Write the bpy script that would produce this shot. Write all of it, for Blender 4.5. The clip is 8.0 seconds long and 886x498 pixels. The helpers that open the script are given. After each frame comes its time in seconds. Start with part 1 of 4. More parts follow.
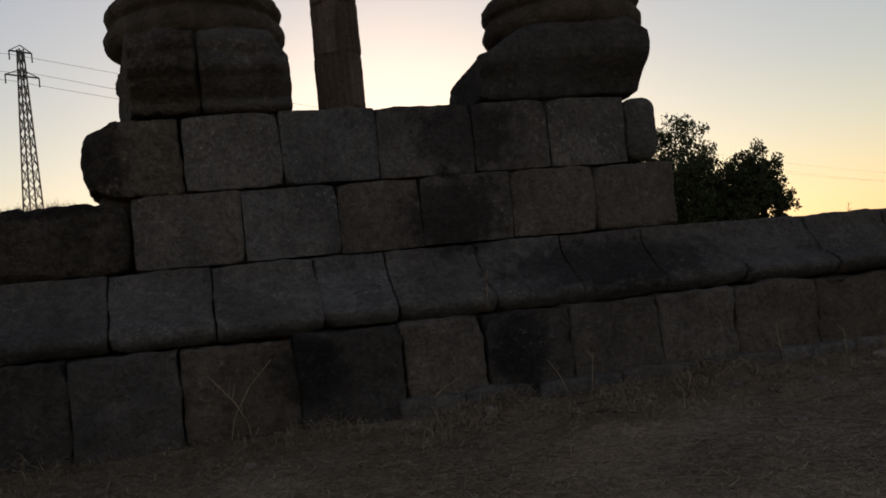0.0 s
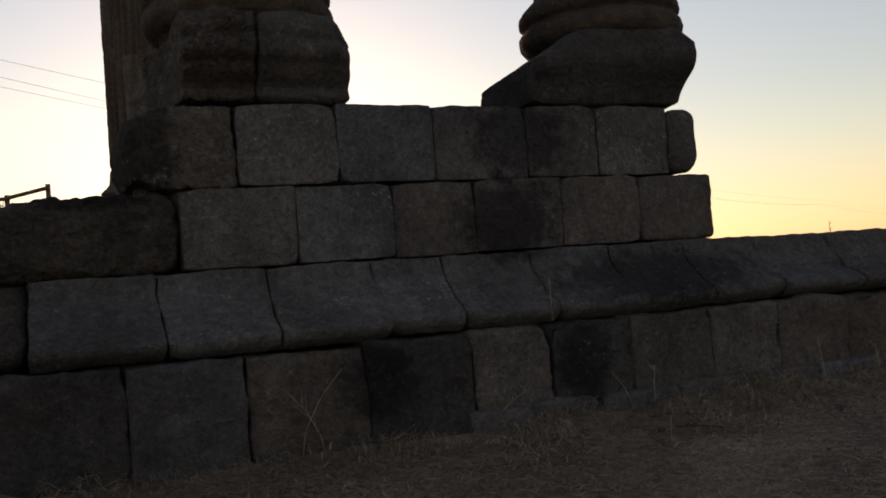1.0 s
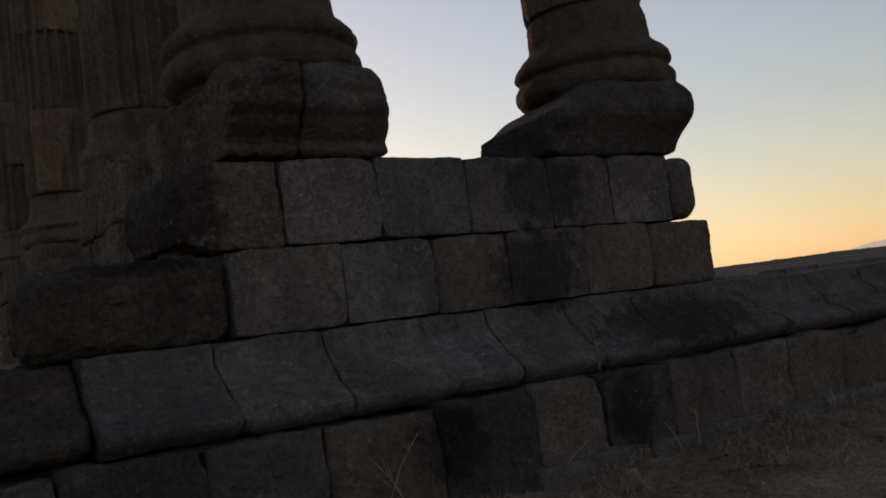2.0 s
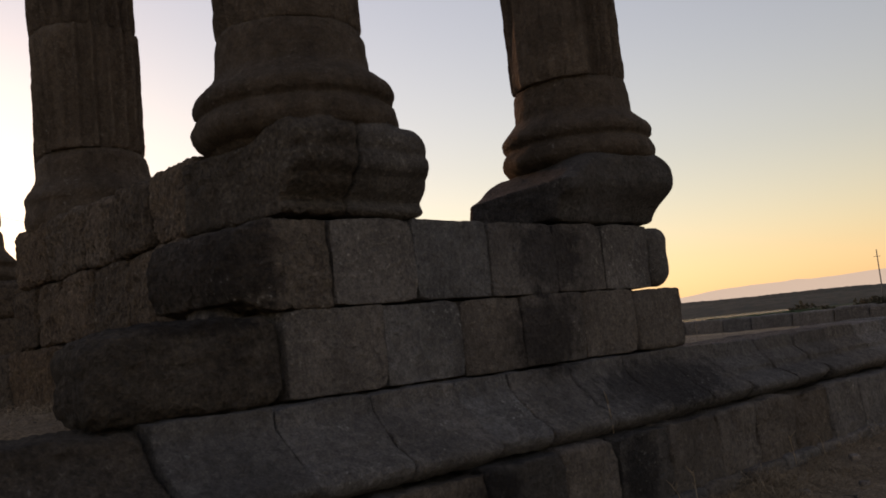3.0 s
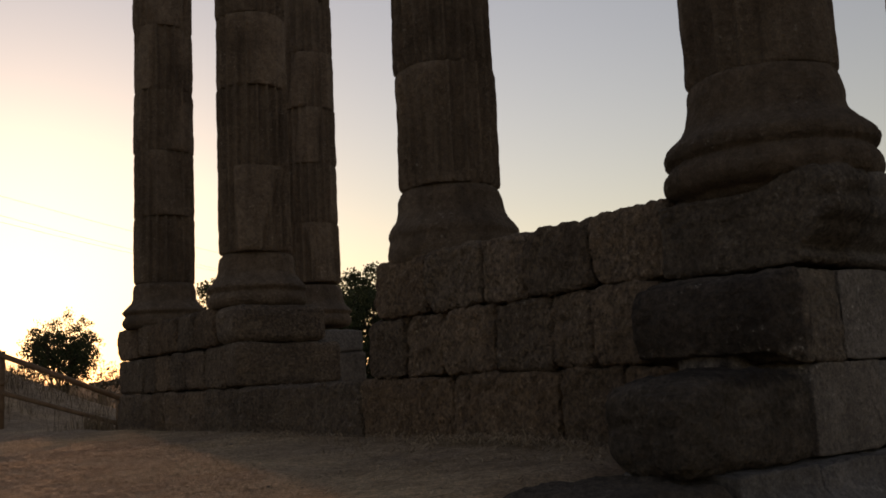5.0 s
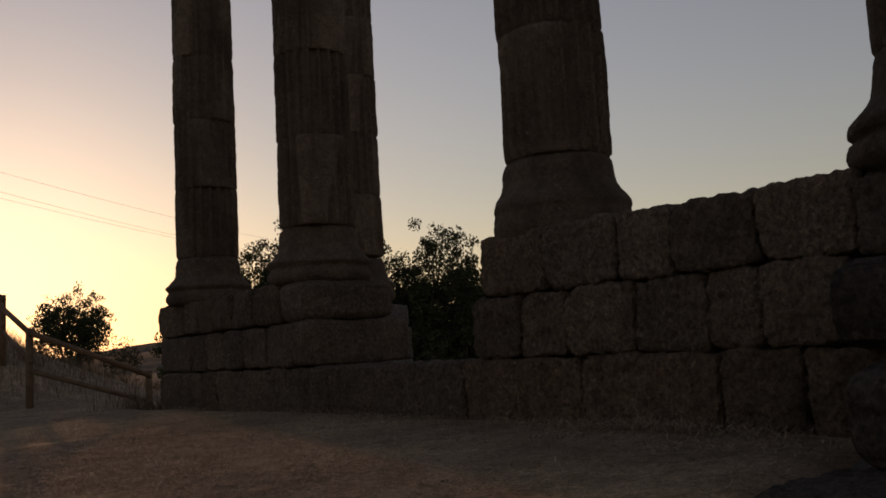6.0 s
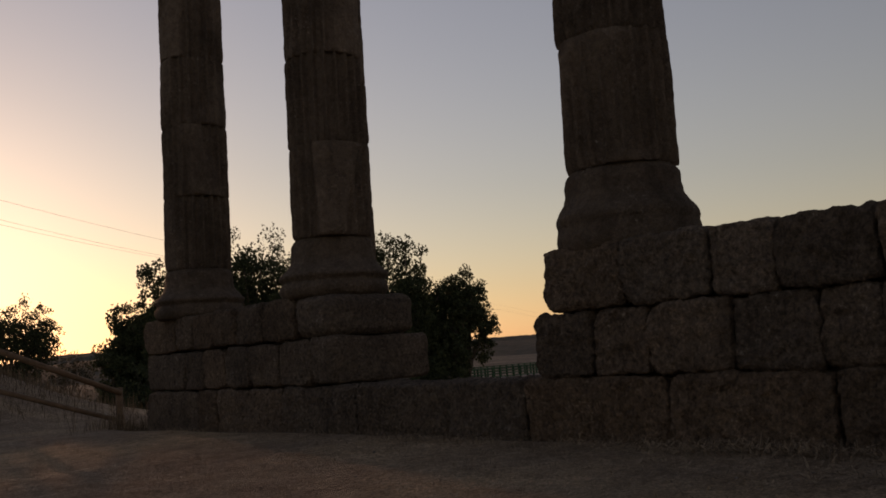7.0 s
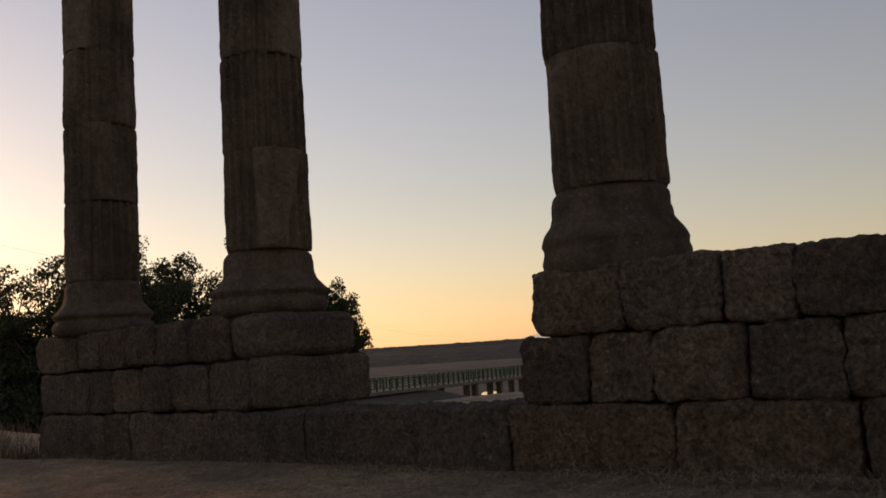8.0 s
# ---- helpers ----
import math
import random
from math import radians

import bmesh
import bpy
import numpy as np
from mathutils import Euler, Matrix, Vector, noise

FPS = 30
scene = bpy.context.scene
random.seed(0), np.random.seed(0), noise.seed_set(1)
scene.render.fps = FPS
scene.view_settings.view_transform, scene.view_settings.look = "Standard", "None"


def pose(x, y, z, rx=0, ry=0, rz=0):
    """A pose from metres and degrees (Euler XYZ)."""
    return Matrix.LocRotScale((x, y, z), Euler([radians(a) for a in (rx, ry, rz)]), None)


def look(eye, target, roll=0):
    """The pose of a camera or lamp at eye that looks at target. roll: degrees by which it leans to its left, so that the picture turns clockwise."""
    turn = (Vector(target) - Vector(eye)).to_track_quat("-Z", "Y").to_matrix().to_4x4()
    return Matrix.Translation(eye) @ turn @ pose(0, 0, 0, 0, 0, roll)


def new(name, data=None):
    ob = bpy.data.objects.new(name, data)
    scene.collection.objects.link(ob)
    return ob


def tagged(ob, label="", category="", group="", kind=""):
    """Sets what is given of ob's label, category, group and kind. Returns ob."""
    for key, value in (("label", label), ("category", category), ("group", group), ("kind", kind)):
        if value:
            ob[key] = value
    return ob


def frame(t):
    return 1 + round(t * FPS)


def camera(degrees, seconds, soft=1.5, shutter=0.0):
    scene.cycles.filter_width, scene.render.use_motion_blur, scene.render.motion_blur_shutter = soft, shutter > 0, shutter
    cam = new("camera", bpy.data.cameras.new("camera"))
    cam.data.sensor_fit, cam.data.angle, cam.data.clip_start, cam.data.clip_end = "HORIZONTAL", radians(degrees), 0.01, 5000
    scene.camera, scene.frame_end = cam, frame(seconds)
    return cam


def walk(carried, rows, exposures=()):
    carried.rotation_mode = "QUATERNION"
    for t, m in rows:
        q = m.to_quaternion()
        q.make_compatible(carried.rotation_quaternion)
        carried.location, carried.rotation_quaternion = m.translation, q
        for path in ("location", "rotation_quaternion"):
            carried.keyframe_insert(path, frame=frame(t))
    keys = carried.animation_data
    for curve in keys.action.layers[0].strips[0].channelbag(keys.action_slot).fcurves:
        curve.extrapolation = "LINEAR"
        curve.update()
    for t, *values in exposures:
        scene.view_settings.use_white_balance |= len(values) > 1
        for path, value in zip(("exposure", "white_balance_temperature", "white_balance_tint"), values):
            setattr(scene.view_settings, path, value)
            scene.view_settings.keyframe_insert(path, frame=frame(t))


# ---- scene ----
cam = camera(51.9, 8.0, 1.7)
METRES, EYE, TILT, LEAN, TURN = 11.0, 1.5, 0.0, 0.0, -17.1
ROWS = [
    (0.0, 0.0, 0.0, 0.0, 0.24, 2.37, 5.85),
    (0.5, -0.0591, 0.0243, 0.0043, -4.05, 0.75, 4.81),
    (1.0, -0.1272, 0.0345, 0.0122, -7.95, 2.02, 4.44),
    (1.5, -0.1893, 0.0519, 0.0178, -12.16, 3.09, 6.04),
    (3.0, -0.3724, 0.1213, 0.0536, -28.49, 5.91, 6.0),
    (3.5, -0.4257, 0.1332, 0.0618, -31.02, 5.57, 4.59),
    (4.0, -0.4756, 0.1554, 0.0654, -27.56, 5.54, 4.91),
    (4.5, -0.5263, 0.1865, 0.0749, -22.96, 7.81, 4.09),
    (5.0, -0.5777, 0.2238, 0.0808, -22.05, 8.32, 2.93),
    (6.5, -0.7095, 0.3518, 0.1034, -24.28, 5.58, 3.89),
    (7.0, -0.7546, 0.3944, 0.1112, -27.82, 6.69, 3.85),
    (7.5, -0.7898, 0.4408, 0.1181, -33.89, 6.96, 3.42),
    (8.0, -0.8226, 0.4917, 0.1285, -37.15, 6.87, 3.68),
]
EXPOSURE = [(0.0, 0.32, 8000, 29), (1.0, 0.56, 7750, 30), (1.7, 0.42, 7600, 31), (3.0, 0.8, 8600, 36), (4.2, 0.92, 9200, 37), (5.0, 0.54, 9300, 33), (6.3, -0.18, 8600, 36),
            (6.8, -0.1, 8600, 37), (7.4, 0.16, 8600, 37), (8.0, 0.47, 8500, 38)]
walk(cam, [(t, pose(0, 0, EYE, TILT, LEAN, TURN) @ pose(METRES * x, METRES * y, METRES * z, 90 + pitch, roll, yaw)) for t, x, y, z, yaw, pitch, roll in ROWS],
     EXPOSURE)

# ---------------------------------------------------------------- world and light
SUN_AZ, SUN_EL = 14.2, 9.0
world = bpy.data.worlds.new("world")
scene.world = world
world.use_nodes = True
wn = world.node_tree.nodes
wl = world.node_tree.links
sky = wn.new("ShaderNodeTexSky")
sky.sky_type = "NISHITA"
sky.sun_disc = False
sky.sun_elevation = radians(SUN_EL)
sky.sun_rotation = radians(SUN_AZ)
sky.air_density, sky.dust_density, sky.ozone_density = 1.45, 0.3, 3.1
wn["Background"].inputs["Strength"].default_value = 0.12
haze = wn.new("ShaderNodeHueSaturation")
haze.inputs["Saturation"].default_value = 0.81
wl.new(sky.outputs["Color"], haze.inputs["Color"])
wl.new(haze.outputs["Color"], wn["Background"].inputs["Color"])

sun = new("sun", bpy.data.lights.new("sun", "SUN"))
sun.data.energy, sun.data.angle, sun.data.color = 0.6, radians(1.2), (1.0, 0.58, 0.3)
sx = math.sin(radians(SUN_AZ)) * math.cos(radians(SUN_EL))
sy = math.cos(radians(SUN_AZ)) * math.cos(radians(SUN_EL))
sz = math.sin(radians(SUN_EL))
sun.matrix_world = look((sx * 100, sy * 100, sz * 100), (0, 0, 0))

# ---------------------------------------------------------------- materials


def shader(name, rough=0.9):
    m = bpy.data.materials.new(name)
    m.use_nodes = True
    b = m.node_tree.nodes["Principled BSDF"]
    b.inputs["Roughness"].default_value = rough
    b.inputs["Specular IOR Level"].default_value = 0.2
    return m, m.node_tree.nodes, m.node_tree.links, b


def noise_node(nodes, links, coord, scale, detail=6.0, rough=0.6):
    n = nodes.new("ShaderNodeTexNoise")
    n.inputs["Scale"].default_value = scale
    n.inputs["Detail"].default_value = detail
    n.inputs["Roughness"].default_value = rough
    links.new(coord, n.inputs["Vector"])
    return n.outputs["Fac"]


def ramp(nodes, links, fac, stops):
    r = nodes.new("ShaderNodeValToRGB")
    e = r.color_ramp.elements
    while len(e) < len(stops):
        e.new(0.5)
    for i, (p, c) in enumerate(stops):
        e[i].position = p
        e[i].color = (*c, 1) if len(c) == 3 else c
    links.new(fac, r.inputs["Fac"])
    return r.outputs["Color"]


def mix(nodes, links, kind, fac, a, b):
    n = nodes.new("ShaderNodeMix")
    n.data_type, n.blend_type = "RGBA", kind
    if isinstance(fac, (int, float)):
        n.inputs["Factor"].default_value = fac
    else:
        links.new(fac, n.inputs["Factor"])
    for sock, v in ((n.inputs[6], a), (n.inputs[7], b)):
        if isinstance(v, tuple):
            sock.default_value = (*v, 1)
        else:
            links.new(v, sock)
    return n.outputs[2]


def bump(nodes, links, b, heights):
    last = None
    for fac, dist, strength in heights:
        n = nodes.new("ShaderNodeBump")
        n.inputs["Distance"].default_value = dist
        n.inputs["Strength"].default_value = strength
        links.new(fac, n.inputs["Height"])
        if last:
            links.new(last, n.inputs["Normal"])
        last = n.outputs["Normal"]
    links.new(last, b.inputs["Normal"])


# dark lichen stains on the south front: x, z of the middle and half width, half height
STAINS = [(2.45, 2.72, 0.56, 0.42), (2.28, 2.08, 0.52, 0.4), (3.5, 1.56, 1.15, 0.24), (-0.42, 2.7, 0.3, 0.36), (-0.8, 2.36, 0.5, 0.1), (0.9, 1.0, 0.34, 0.3), (2.5, 0.95, 0.3, 0.34)]


def granite_material(name, stains, streaks, relief, tones, front=False, grain=0.55, pitted=0.0):
    """Weathered granite: grain, dark lichen, rain streaks, painted shade in its pits and a tone of its own for each
    stone (the object's colour).
    """
    m, n, l, b = shader(name)
    geo = n.new("ShaderNodeNewGeometry").outputs["Position"]
    info = n.new("ShaderNodeObjectInfo")
    big = noise_node(n, l, geo, 1.3, 8, 0.62)
    mid = noise_node(n, l, geo, 9.0, 10, 0.7)
    fine = noise_node(n, l, geo, 70.0, 5, 0.75)
    base = ramp(n, l, mid, list(zip((0.3, 0.5, 0.7), tones)))
    stain = ramp(n, l, big, [(0.47, (1.04, 1.04, 1.04)), (0.56, (0.68, 0.675, 0.68)), (0.66, (0.38, 0.375, 0.39))])
    c = mix(n, l, "MULTIPLY", stains, base, stain)
    stretch = n.new("ShaderNodeMapping")
    stretch.inputs["Scale"].default_value = (5.0, 5.0, 0.6)
    l.new(geo, stretch.inputs["Vector"])
    streak = noise_node(n, l, stretch.outputs["Vector"], 1.0, 5, 0.6)
    c = mix(n, l, "MULTIPLY", streaks, c, ramp(n, l, streak, [(0.38, (0.55, 0.55, 0.56)), (0.56, (1.05, 1.05, 1.05))]))
    c = mix(n, l, "MULTIPLY", grain, c, ramp(n, l, fine, [(0.34, (0.42, 0.42, 0.43)), (0.5, (0.97, 0.97, 0.97)), (0.64, (1.6, 1.58, 1.54))]))
    if front:
        flat = n.new("ShaderNodeVectorMath")
        flat.operation = "MULTIPLY"
        flat.inputs[1].default_value = (1, 0, 1)
        l.new(geo, flat.inputs[0])
        ragged = noise_node(n, l, geo, 7.0, 9, 0.72)
        for x, z, rx, rz in STAINS:
            spot = n.new("ShaderNodeMapping")
            spot.vector_type = "TEXTURE"
            spot.inputs["Location"].default_value = (x, 0, z)
            spot.inputs["Scale"].default_value = (rx, 1, rz)
            l.new(flat.outputs["Vector"], spot.inputs["Vector"])
            far = n.new("ShaderNodeVectorMath")
            far.operation = "LENGTH"
            l.new(spot.outputs["Vector"], far.inputs[0])
            edge = n.new("ShaderNodeMath")
            edge.operation = "MULTIPLY_ADD"
            edge.inputs[1].default_value = 1.8
            l.new(ragged, edge.inputs[0])
            l.new(far.outputs["Value"], edge.inputs[2])
            half = n.new("ShaderNodeMath")
            half.operation = "MULTIPLY"
            half.inputs[1].default_value = 0.5
            l.new(edge.outputs["Value"], half.inputs[0])
            c = mix(n, l, "MULTIPLY", 1.0, c, ramp(n, l, half.outputs["Value"], [(0.0, (0.36, 0.355, 0.375)), (0.74, (0.42, 0.415, 0.435)), (0.93, (1, 1, 1))]))
    lich = noise_node(n, l, geo, 24.0, 9, 0.75)
    patchy = ramp(n, l, noise_node(n, l, geo, 2.2, 4, 0.6), [(0.5, (0, 0, 0)), (0.62, (1, 1, 1))])
    spots = mix(n, l, "MULTIPLY", 1.0, ramp(n, l, lich, [(0.585, (0, 0, 0)), (0.655, (1, 1, 1))]), patchy)
    c = mix(n, l, "MIX", spots, c, mix(n, l, "MIX", 0.6, c, (0.5, 0.5, 0.48)))
    c = mix(n, l, "MULTIPLY", 1.0, c, info.outputs["Color"])
    pits = n.new("ShaderNodeTexVoronoi")
    pits.inputs["Scale"].default_value = 26.0
    l.new(geo, pits.inputs["Vector"])
    # shade inside the pits is painted as a darker colour
    pit_shade = ramp(n, l, pits.outputs["Distance"], [(0.1, (0.62, 0.62, 0.62)), (0.32, (1, 1, 1))])
    c = mix(n, l, "MULTIPLY", patchy, c, pit_shade)
    holes = noise_node(n, l, geo, 24.0, 6, 0.62)
    # relief shading in the colour: hollows darker, bumps lighter
    c = mix(n, l, "MULTIPLY", pitted, c, ramp(n, l, holes, [(0.36, (0.3, 0.3, 0.31)), (0.5, (0.98, 0.98, 0.98)), (0.64, (1.55, 1.5, 1.42))]))
    l.new(c, b.inputs["Base Color"])
    sand = noise_node(n, l, geo, 34.0, 7, 0.7)
    bump(n, l, b, [(mid, 0.05 * relief, 0.8), (sand, 0.02 * relief, 0.9), (holes, 0.11 * pitted + 0.004, 1.0), (pits.outputs["Distance"], 0.012 * relief, 0.6), (fine, 0.006 * relief, 0.8)])
    return m


def dirt_material():
    """Trodden pale brown earth with straw-coloured litter and small pebbles; scrub farther off."""
    m, n, l, b = shader("trodden_earth", 0.95)
    geo = n.new("ShaderNodeNewGeometry").outputs["Position"]
    big = noise_node(n, l, geo, 0.35, 6)
    mid = noise_node(n, l, geo, 3.0, 8, 0.65)
    fine = noise_node(n, l, geo, 45.0, 6, 0.7)
    c = ramp(n, l, mid, [(0.3, (0.42, 0.31, 0.235)), (0.55, (0.6, 0.455, 0.35)), (0.75, (0.74, 0.585, 0.465))])
    straw = ramp(n, l, big, [(0.4, (0.75, 0.75, 0.75)), (0.65, (1.25, 1.2, 1.05))])
    c = mix(n, l, "MULTIPLY", 1.0, c, straw)
    c = mix(n, l, "MULTIPLY", 0.8, c, ramp(n, l, fine, [(0.32, (0.38, 0.37, 0.36)), (0.5, (0.95, 0.94, 0.92)), (0.68, (1.6, 1.5, 1.35))]))
    away = n.new("ShaderNodeVectorMath")
    away.operation = "LENGTH"
    l.new(geo, away.inputs[0])
    span = n.new("ShaderNodeMapRange")
    span.inputs["From Min"].default_value, span.inputs["From Max"].default_value = 34.0, 90.0
    l.new(away.outputs["Value"], span.inputs["Value"])
    scrub = ramp(n, l, noise_node(n, l, geo, 0.03, 9, 0.7), [(0.35, (0.075, 0.065, 0.052)), (0.55, (0.14, 0.12, 0.098)), (0.72, (0.25, 0.215, 0.175))])
    c = mix(n, l, "MIX", span.outputs["Result"], c, scrub)
    clods = noise_node(n, l, geo, 14.0, 8, 0.7)
    c = mix(n, l, "MULTIPLY", 0.6, c, ramp(n, l, clods, [(0.35, (0.45, 0.44, 0.43)), (0.6, (1.22, 1.2, 1.16))]))
    l.new(c, b.inputs["Base Color"])
    bump(n, l, b, [(mid, 0.3, 0.9), (clods, 0.14, 1.0), (fine, 0.035, 1.0)])
    return m


def plain_material(name, dark, light, scale, rough=0.85, dist=0.01, metal=0.0):
    """Two tones by noise at one scale, with a finer grain and relief."""
    m, n, l, b = shader(name, rough)
    geo = n.new("ShaderNodeNewGeometry").outputs["Position"]
    f = noise_node(n, l, geo, scale, 7, 0.65)
    g = noise_node(n, l, geo, scale * 9, 4, 0.6)
    c = ramp(n, l, f, [(0.3, dark), (0.7, light)])
    c = mix(n, l, "MULTIPLY", 0.5, c, ramp(n, l, g, [(0.3, (0.6, 0.6, 0.6)), (0.7, (1.2, 1.2, 1.2))]))
    l.new(c, b.inputs["Base Color"])
    b.inputs["Metallic"].default_value = metal
    bump(n, l, b, [(f, dist, 0.5), (g, dist * 0.3, 0.5)])
    return m


def leaf_material(name, dark, light, glow):
    """Thin leaves or blades: diffuse with some light passing through; a tone for each clump."""
    m, n, l, b = shader(name, 0.7)
    geo = n.new("ShaderNodeNewGeometry")
    c = ramp(n, l, geo.outputs["Random Per Island"], [(0.0, dark), (1.0, light)])
    l.new(c, b.inputs["Base Color"])
    t = n.new("ShaderNodeBsdfTranslucent")
    l.new(c, t.inputs["Color"])
    s = n.new("ShaderNodeMixShader")
    s.inputs["Fac"].default_value = glow
    l.new(b.outputs["BSDF"], s.inputs[1])
    l.new(t.outputs["BSDF"], s.inputs[2])
    l.new(s.outputs["Shader"], n["Material Output"].inputs["Surface"])
    return m


GRANITE = granite_material("granite", 0.5, 0.25, 1.0, ((0.119, 0.104, 0.096), (0.168, 0.148, 0.138), (0.217, 0.193, 0.181)), True, 0.55, 0.32)
ROUGH = granite_material("rough_granite", 0.55, 0.3, 2.4, ((0.149, 0.107, 0.079), (0.214, 0.156, 0.118), (0.28, 0.208, 0.16)), False, 0.6, 0.62)
SHAFT = granite_material("column_granite", 0.45, 0.45, 1.2, ((0.142, 0.103, 0.078), (0.196, 0.147, 0.113), (0.248, 0.19, 0.149)), False, 0.5, 0.22)
CORNER = granite_material("corner_granite", 0.55, 0.3, 2.0, ((0.132, 0.104, 0.086), (0.187, 0.15, 0.125), (0.242, 0.197, 0.165)), True, 0.55, 0.5)
DIRT = dirt_material()
STRAW = leaf_material("dry_straw", (0.11, 0.08, 0.056), (0.48, 0.36, 0.25), 0.3)
# browner than the straw, with the mound's shaded side darkened into the colour
WEEDS = leaf_material("brown_grass", (0.06, 0.042, 0.028), (0.24, 0.17, 0.105), 0.25)
# haze over the far shore is put into this paler, greyer leaf colour
PALE_LEAF = leaf_material("pale_leaf", (0.05, 0.05, 0.034), (0.12, 0.108, 0.075), 0.3)
LEAF = leaf_material("oak_leaf", (0.022, 0.032, 0.015), (0.07, 0.083, 0.038), 0.25)
BARK = plain_material("bark", (0.05, 0.04, 0.03), (0.13, 0.10, 0.075), 6.0, 0.95, 0.04)
TIMBER = plain_material("weathered_timber", (0.09, 0.055, 0.035), (0.2, 0.125, 0.08), 5.0, 0.8, 0.01)
STEEL = plain_material("galvanised_steel", (0.12, 0.12, 0.12), (0.2, 0.2, 0.2), 2.0, 0.6, 0.002, 0.4)
GREEN = plain_material("green_paint", (0.012, 0.048, 0.023), (0.024, 0.082, 0.04), 1.0, 0.5, 0.002)
CONCRETE = plain_material("concrete", (0.1, 0.088, 0.076), (0.17, 0.15, 0.128), 0.8, 0.9, 0.01)
WOODS = plain_material("wooded_slope", (0.024, 0.026, 0.019), (0.07, 0.064, 0.047), 0.06, 0.95, 0.8)
STICK = plain_material("dead_wood", (0.03, 0.024, 0.018), (0.08, 0.065, 0.05), 9.0, 0.9, 0.004)

# ---------------------------------------------------------------- mesh helpers


def link_mesh(name, verts, faces, material, parent=None, label="", smooth=True):
    me = bpy.data.meshes.new(name)
    me.from_pydata([tuple(v) for v in verts], [], faces)
    me.materials.append(material)
    if smooth:
        me.polygons.foreach_set("use_smooth", [True] * len(me.polygons))
    me.update()
    ob = new(name, me)
    if parent is not None:
        ob.parent = parent
    if label:
        tagged(ob, label)
    return ob


def holder(name, m, label, category, group="", kind=""):
    ob = new(name)
    ob.matrix_world = m
    return tagged(ob, label, category, group, kind)


def smoothstep(a, b, x):
    t = min(1.0, max(0.0, (x - a) / (b - a)))
    return t * t * (3 - 2 * t)


def axis_steps(h, r, step):
    """Places along one axis of a rounded box: close together in the rounding, even between."""
    n = max(1, round((2 * h - 2 * r) / step))
    inner = [-(h - r) + 2 * (h - r) * i / n for i in range(n + 1)]
    return [-h, -h + 0.18 * r, -h + 0.5 * r] + inner + [h - 0.5 * r, h - 0.18 * r, h]


def stone_mesh(size, r, seed, rough=0.02, step=0.05, shape=None, pit=0.0, chip=0.0):
    """A worn rounded block about its centre. shape(p, f): a last change of a vertex, f its place from -1 to 1 on each axis."""
    hx, hy, hz = (s / 2 for s in size)
    r = min(r, hx * 0.8, hy * 0.8, hz * 0.8)
    ax, ay, az = axis_steps(hx, r, step), axis_steps(hy, r, step), axis_steps(hz, r, step)
    nx, ny, nz = len(ax), len(ay), len(az)
    index, verts, faces = {}, [], []
    off = Vector((seed * 7.31 % 97, seed * 3.17 % 89, seed * 5.77 % 83))
    dice = random.Random(seed * 17 + 3)
    chips = [chip * dice.random() ** 2 for _ in range(8)]

    def vert(i, j, k):
        key = (i, j, k)
        if key in index:
            return index[key]
        p = Vector((ax[i], ay[j], az[k]))
        q = Vector((max(-hx + r, min(hx - r, p.x)), max(-hy + r, min(hy - r, p.y)), max(-hz + r, min(hz - r, p.z))))
        d = p - q
        nrm = d.normalized()
        w = p + off
        p = q + nrm * r
        amount = rough * (noise.noise(w * 1.7) + 0.5 * noise.noise(w * 4.6) + (0.3 + pit) * noise.noise(w * 9.0) + (0.15 + pit) * noise.noise(w * 19.0))
        amount -= rough * 1.3 * max(0.0, noise.noise(w * 3.0 + Vector((5, 5, 5))) - 0.25)
        p = p + nrm * amount
        if chip:
            # broken corners: where three edges meet the stone has lost a little
            near = [max(0.0, 1 - (h - abs(a)) / 0.13) for h, a in ((hx, p.x), (hy, p.y), (hz, p.z))]
            near.sort()
            lost = chips[(p.x > 0) + 2 * (p.y > 0) + 4 * (p.z > 0)] * near[0] * near[1] * near[2]
            p = p - Vector((math.copysign(lost, p.x), math.copysign(lost * 0.6, p.y), math.copysign(lost, p.z)))
        if shape:
            p = shape(p, Vector((p.x / hx, p.y / hy, p.z / hz)))
        index[key] = len(verts)
        verts.append(p)
        return index[key]

    def sheet(na, nb, at, flip):
        for a in range(na - 1):
            for b2 in range(nb - 1):
                f = [vert(*at(a, b2)), vert(*at(a + 1, b2)), vert(*at(a + 1, b2 + 1)), vert(*at(a, b2 + 1))]
                faces.append(f[::-1] if flip else f)

    sheet(nx, ny, lambda a, c: (a, c, 0), True)
    sheet(nx, ny, lambda a, c: (a, c, nz - 1), False)
    sheet(nx, nz, lambda a, c: (a, 0, c), False)
    sheet(nx, nz, lambda a, c: (a, ny - 1, c), True)
    sheet(ny, nz, lambda a, c: (0, a, c), True)
    sheet(ny, nz, lambda a, c: (nx - 1, a, c), False)
    return verts, faces


stone_count = [0]


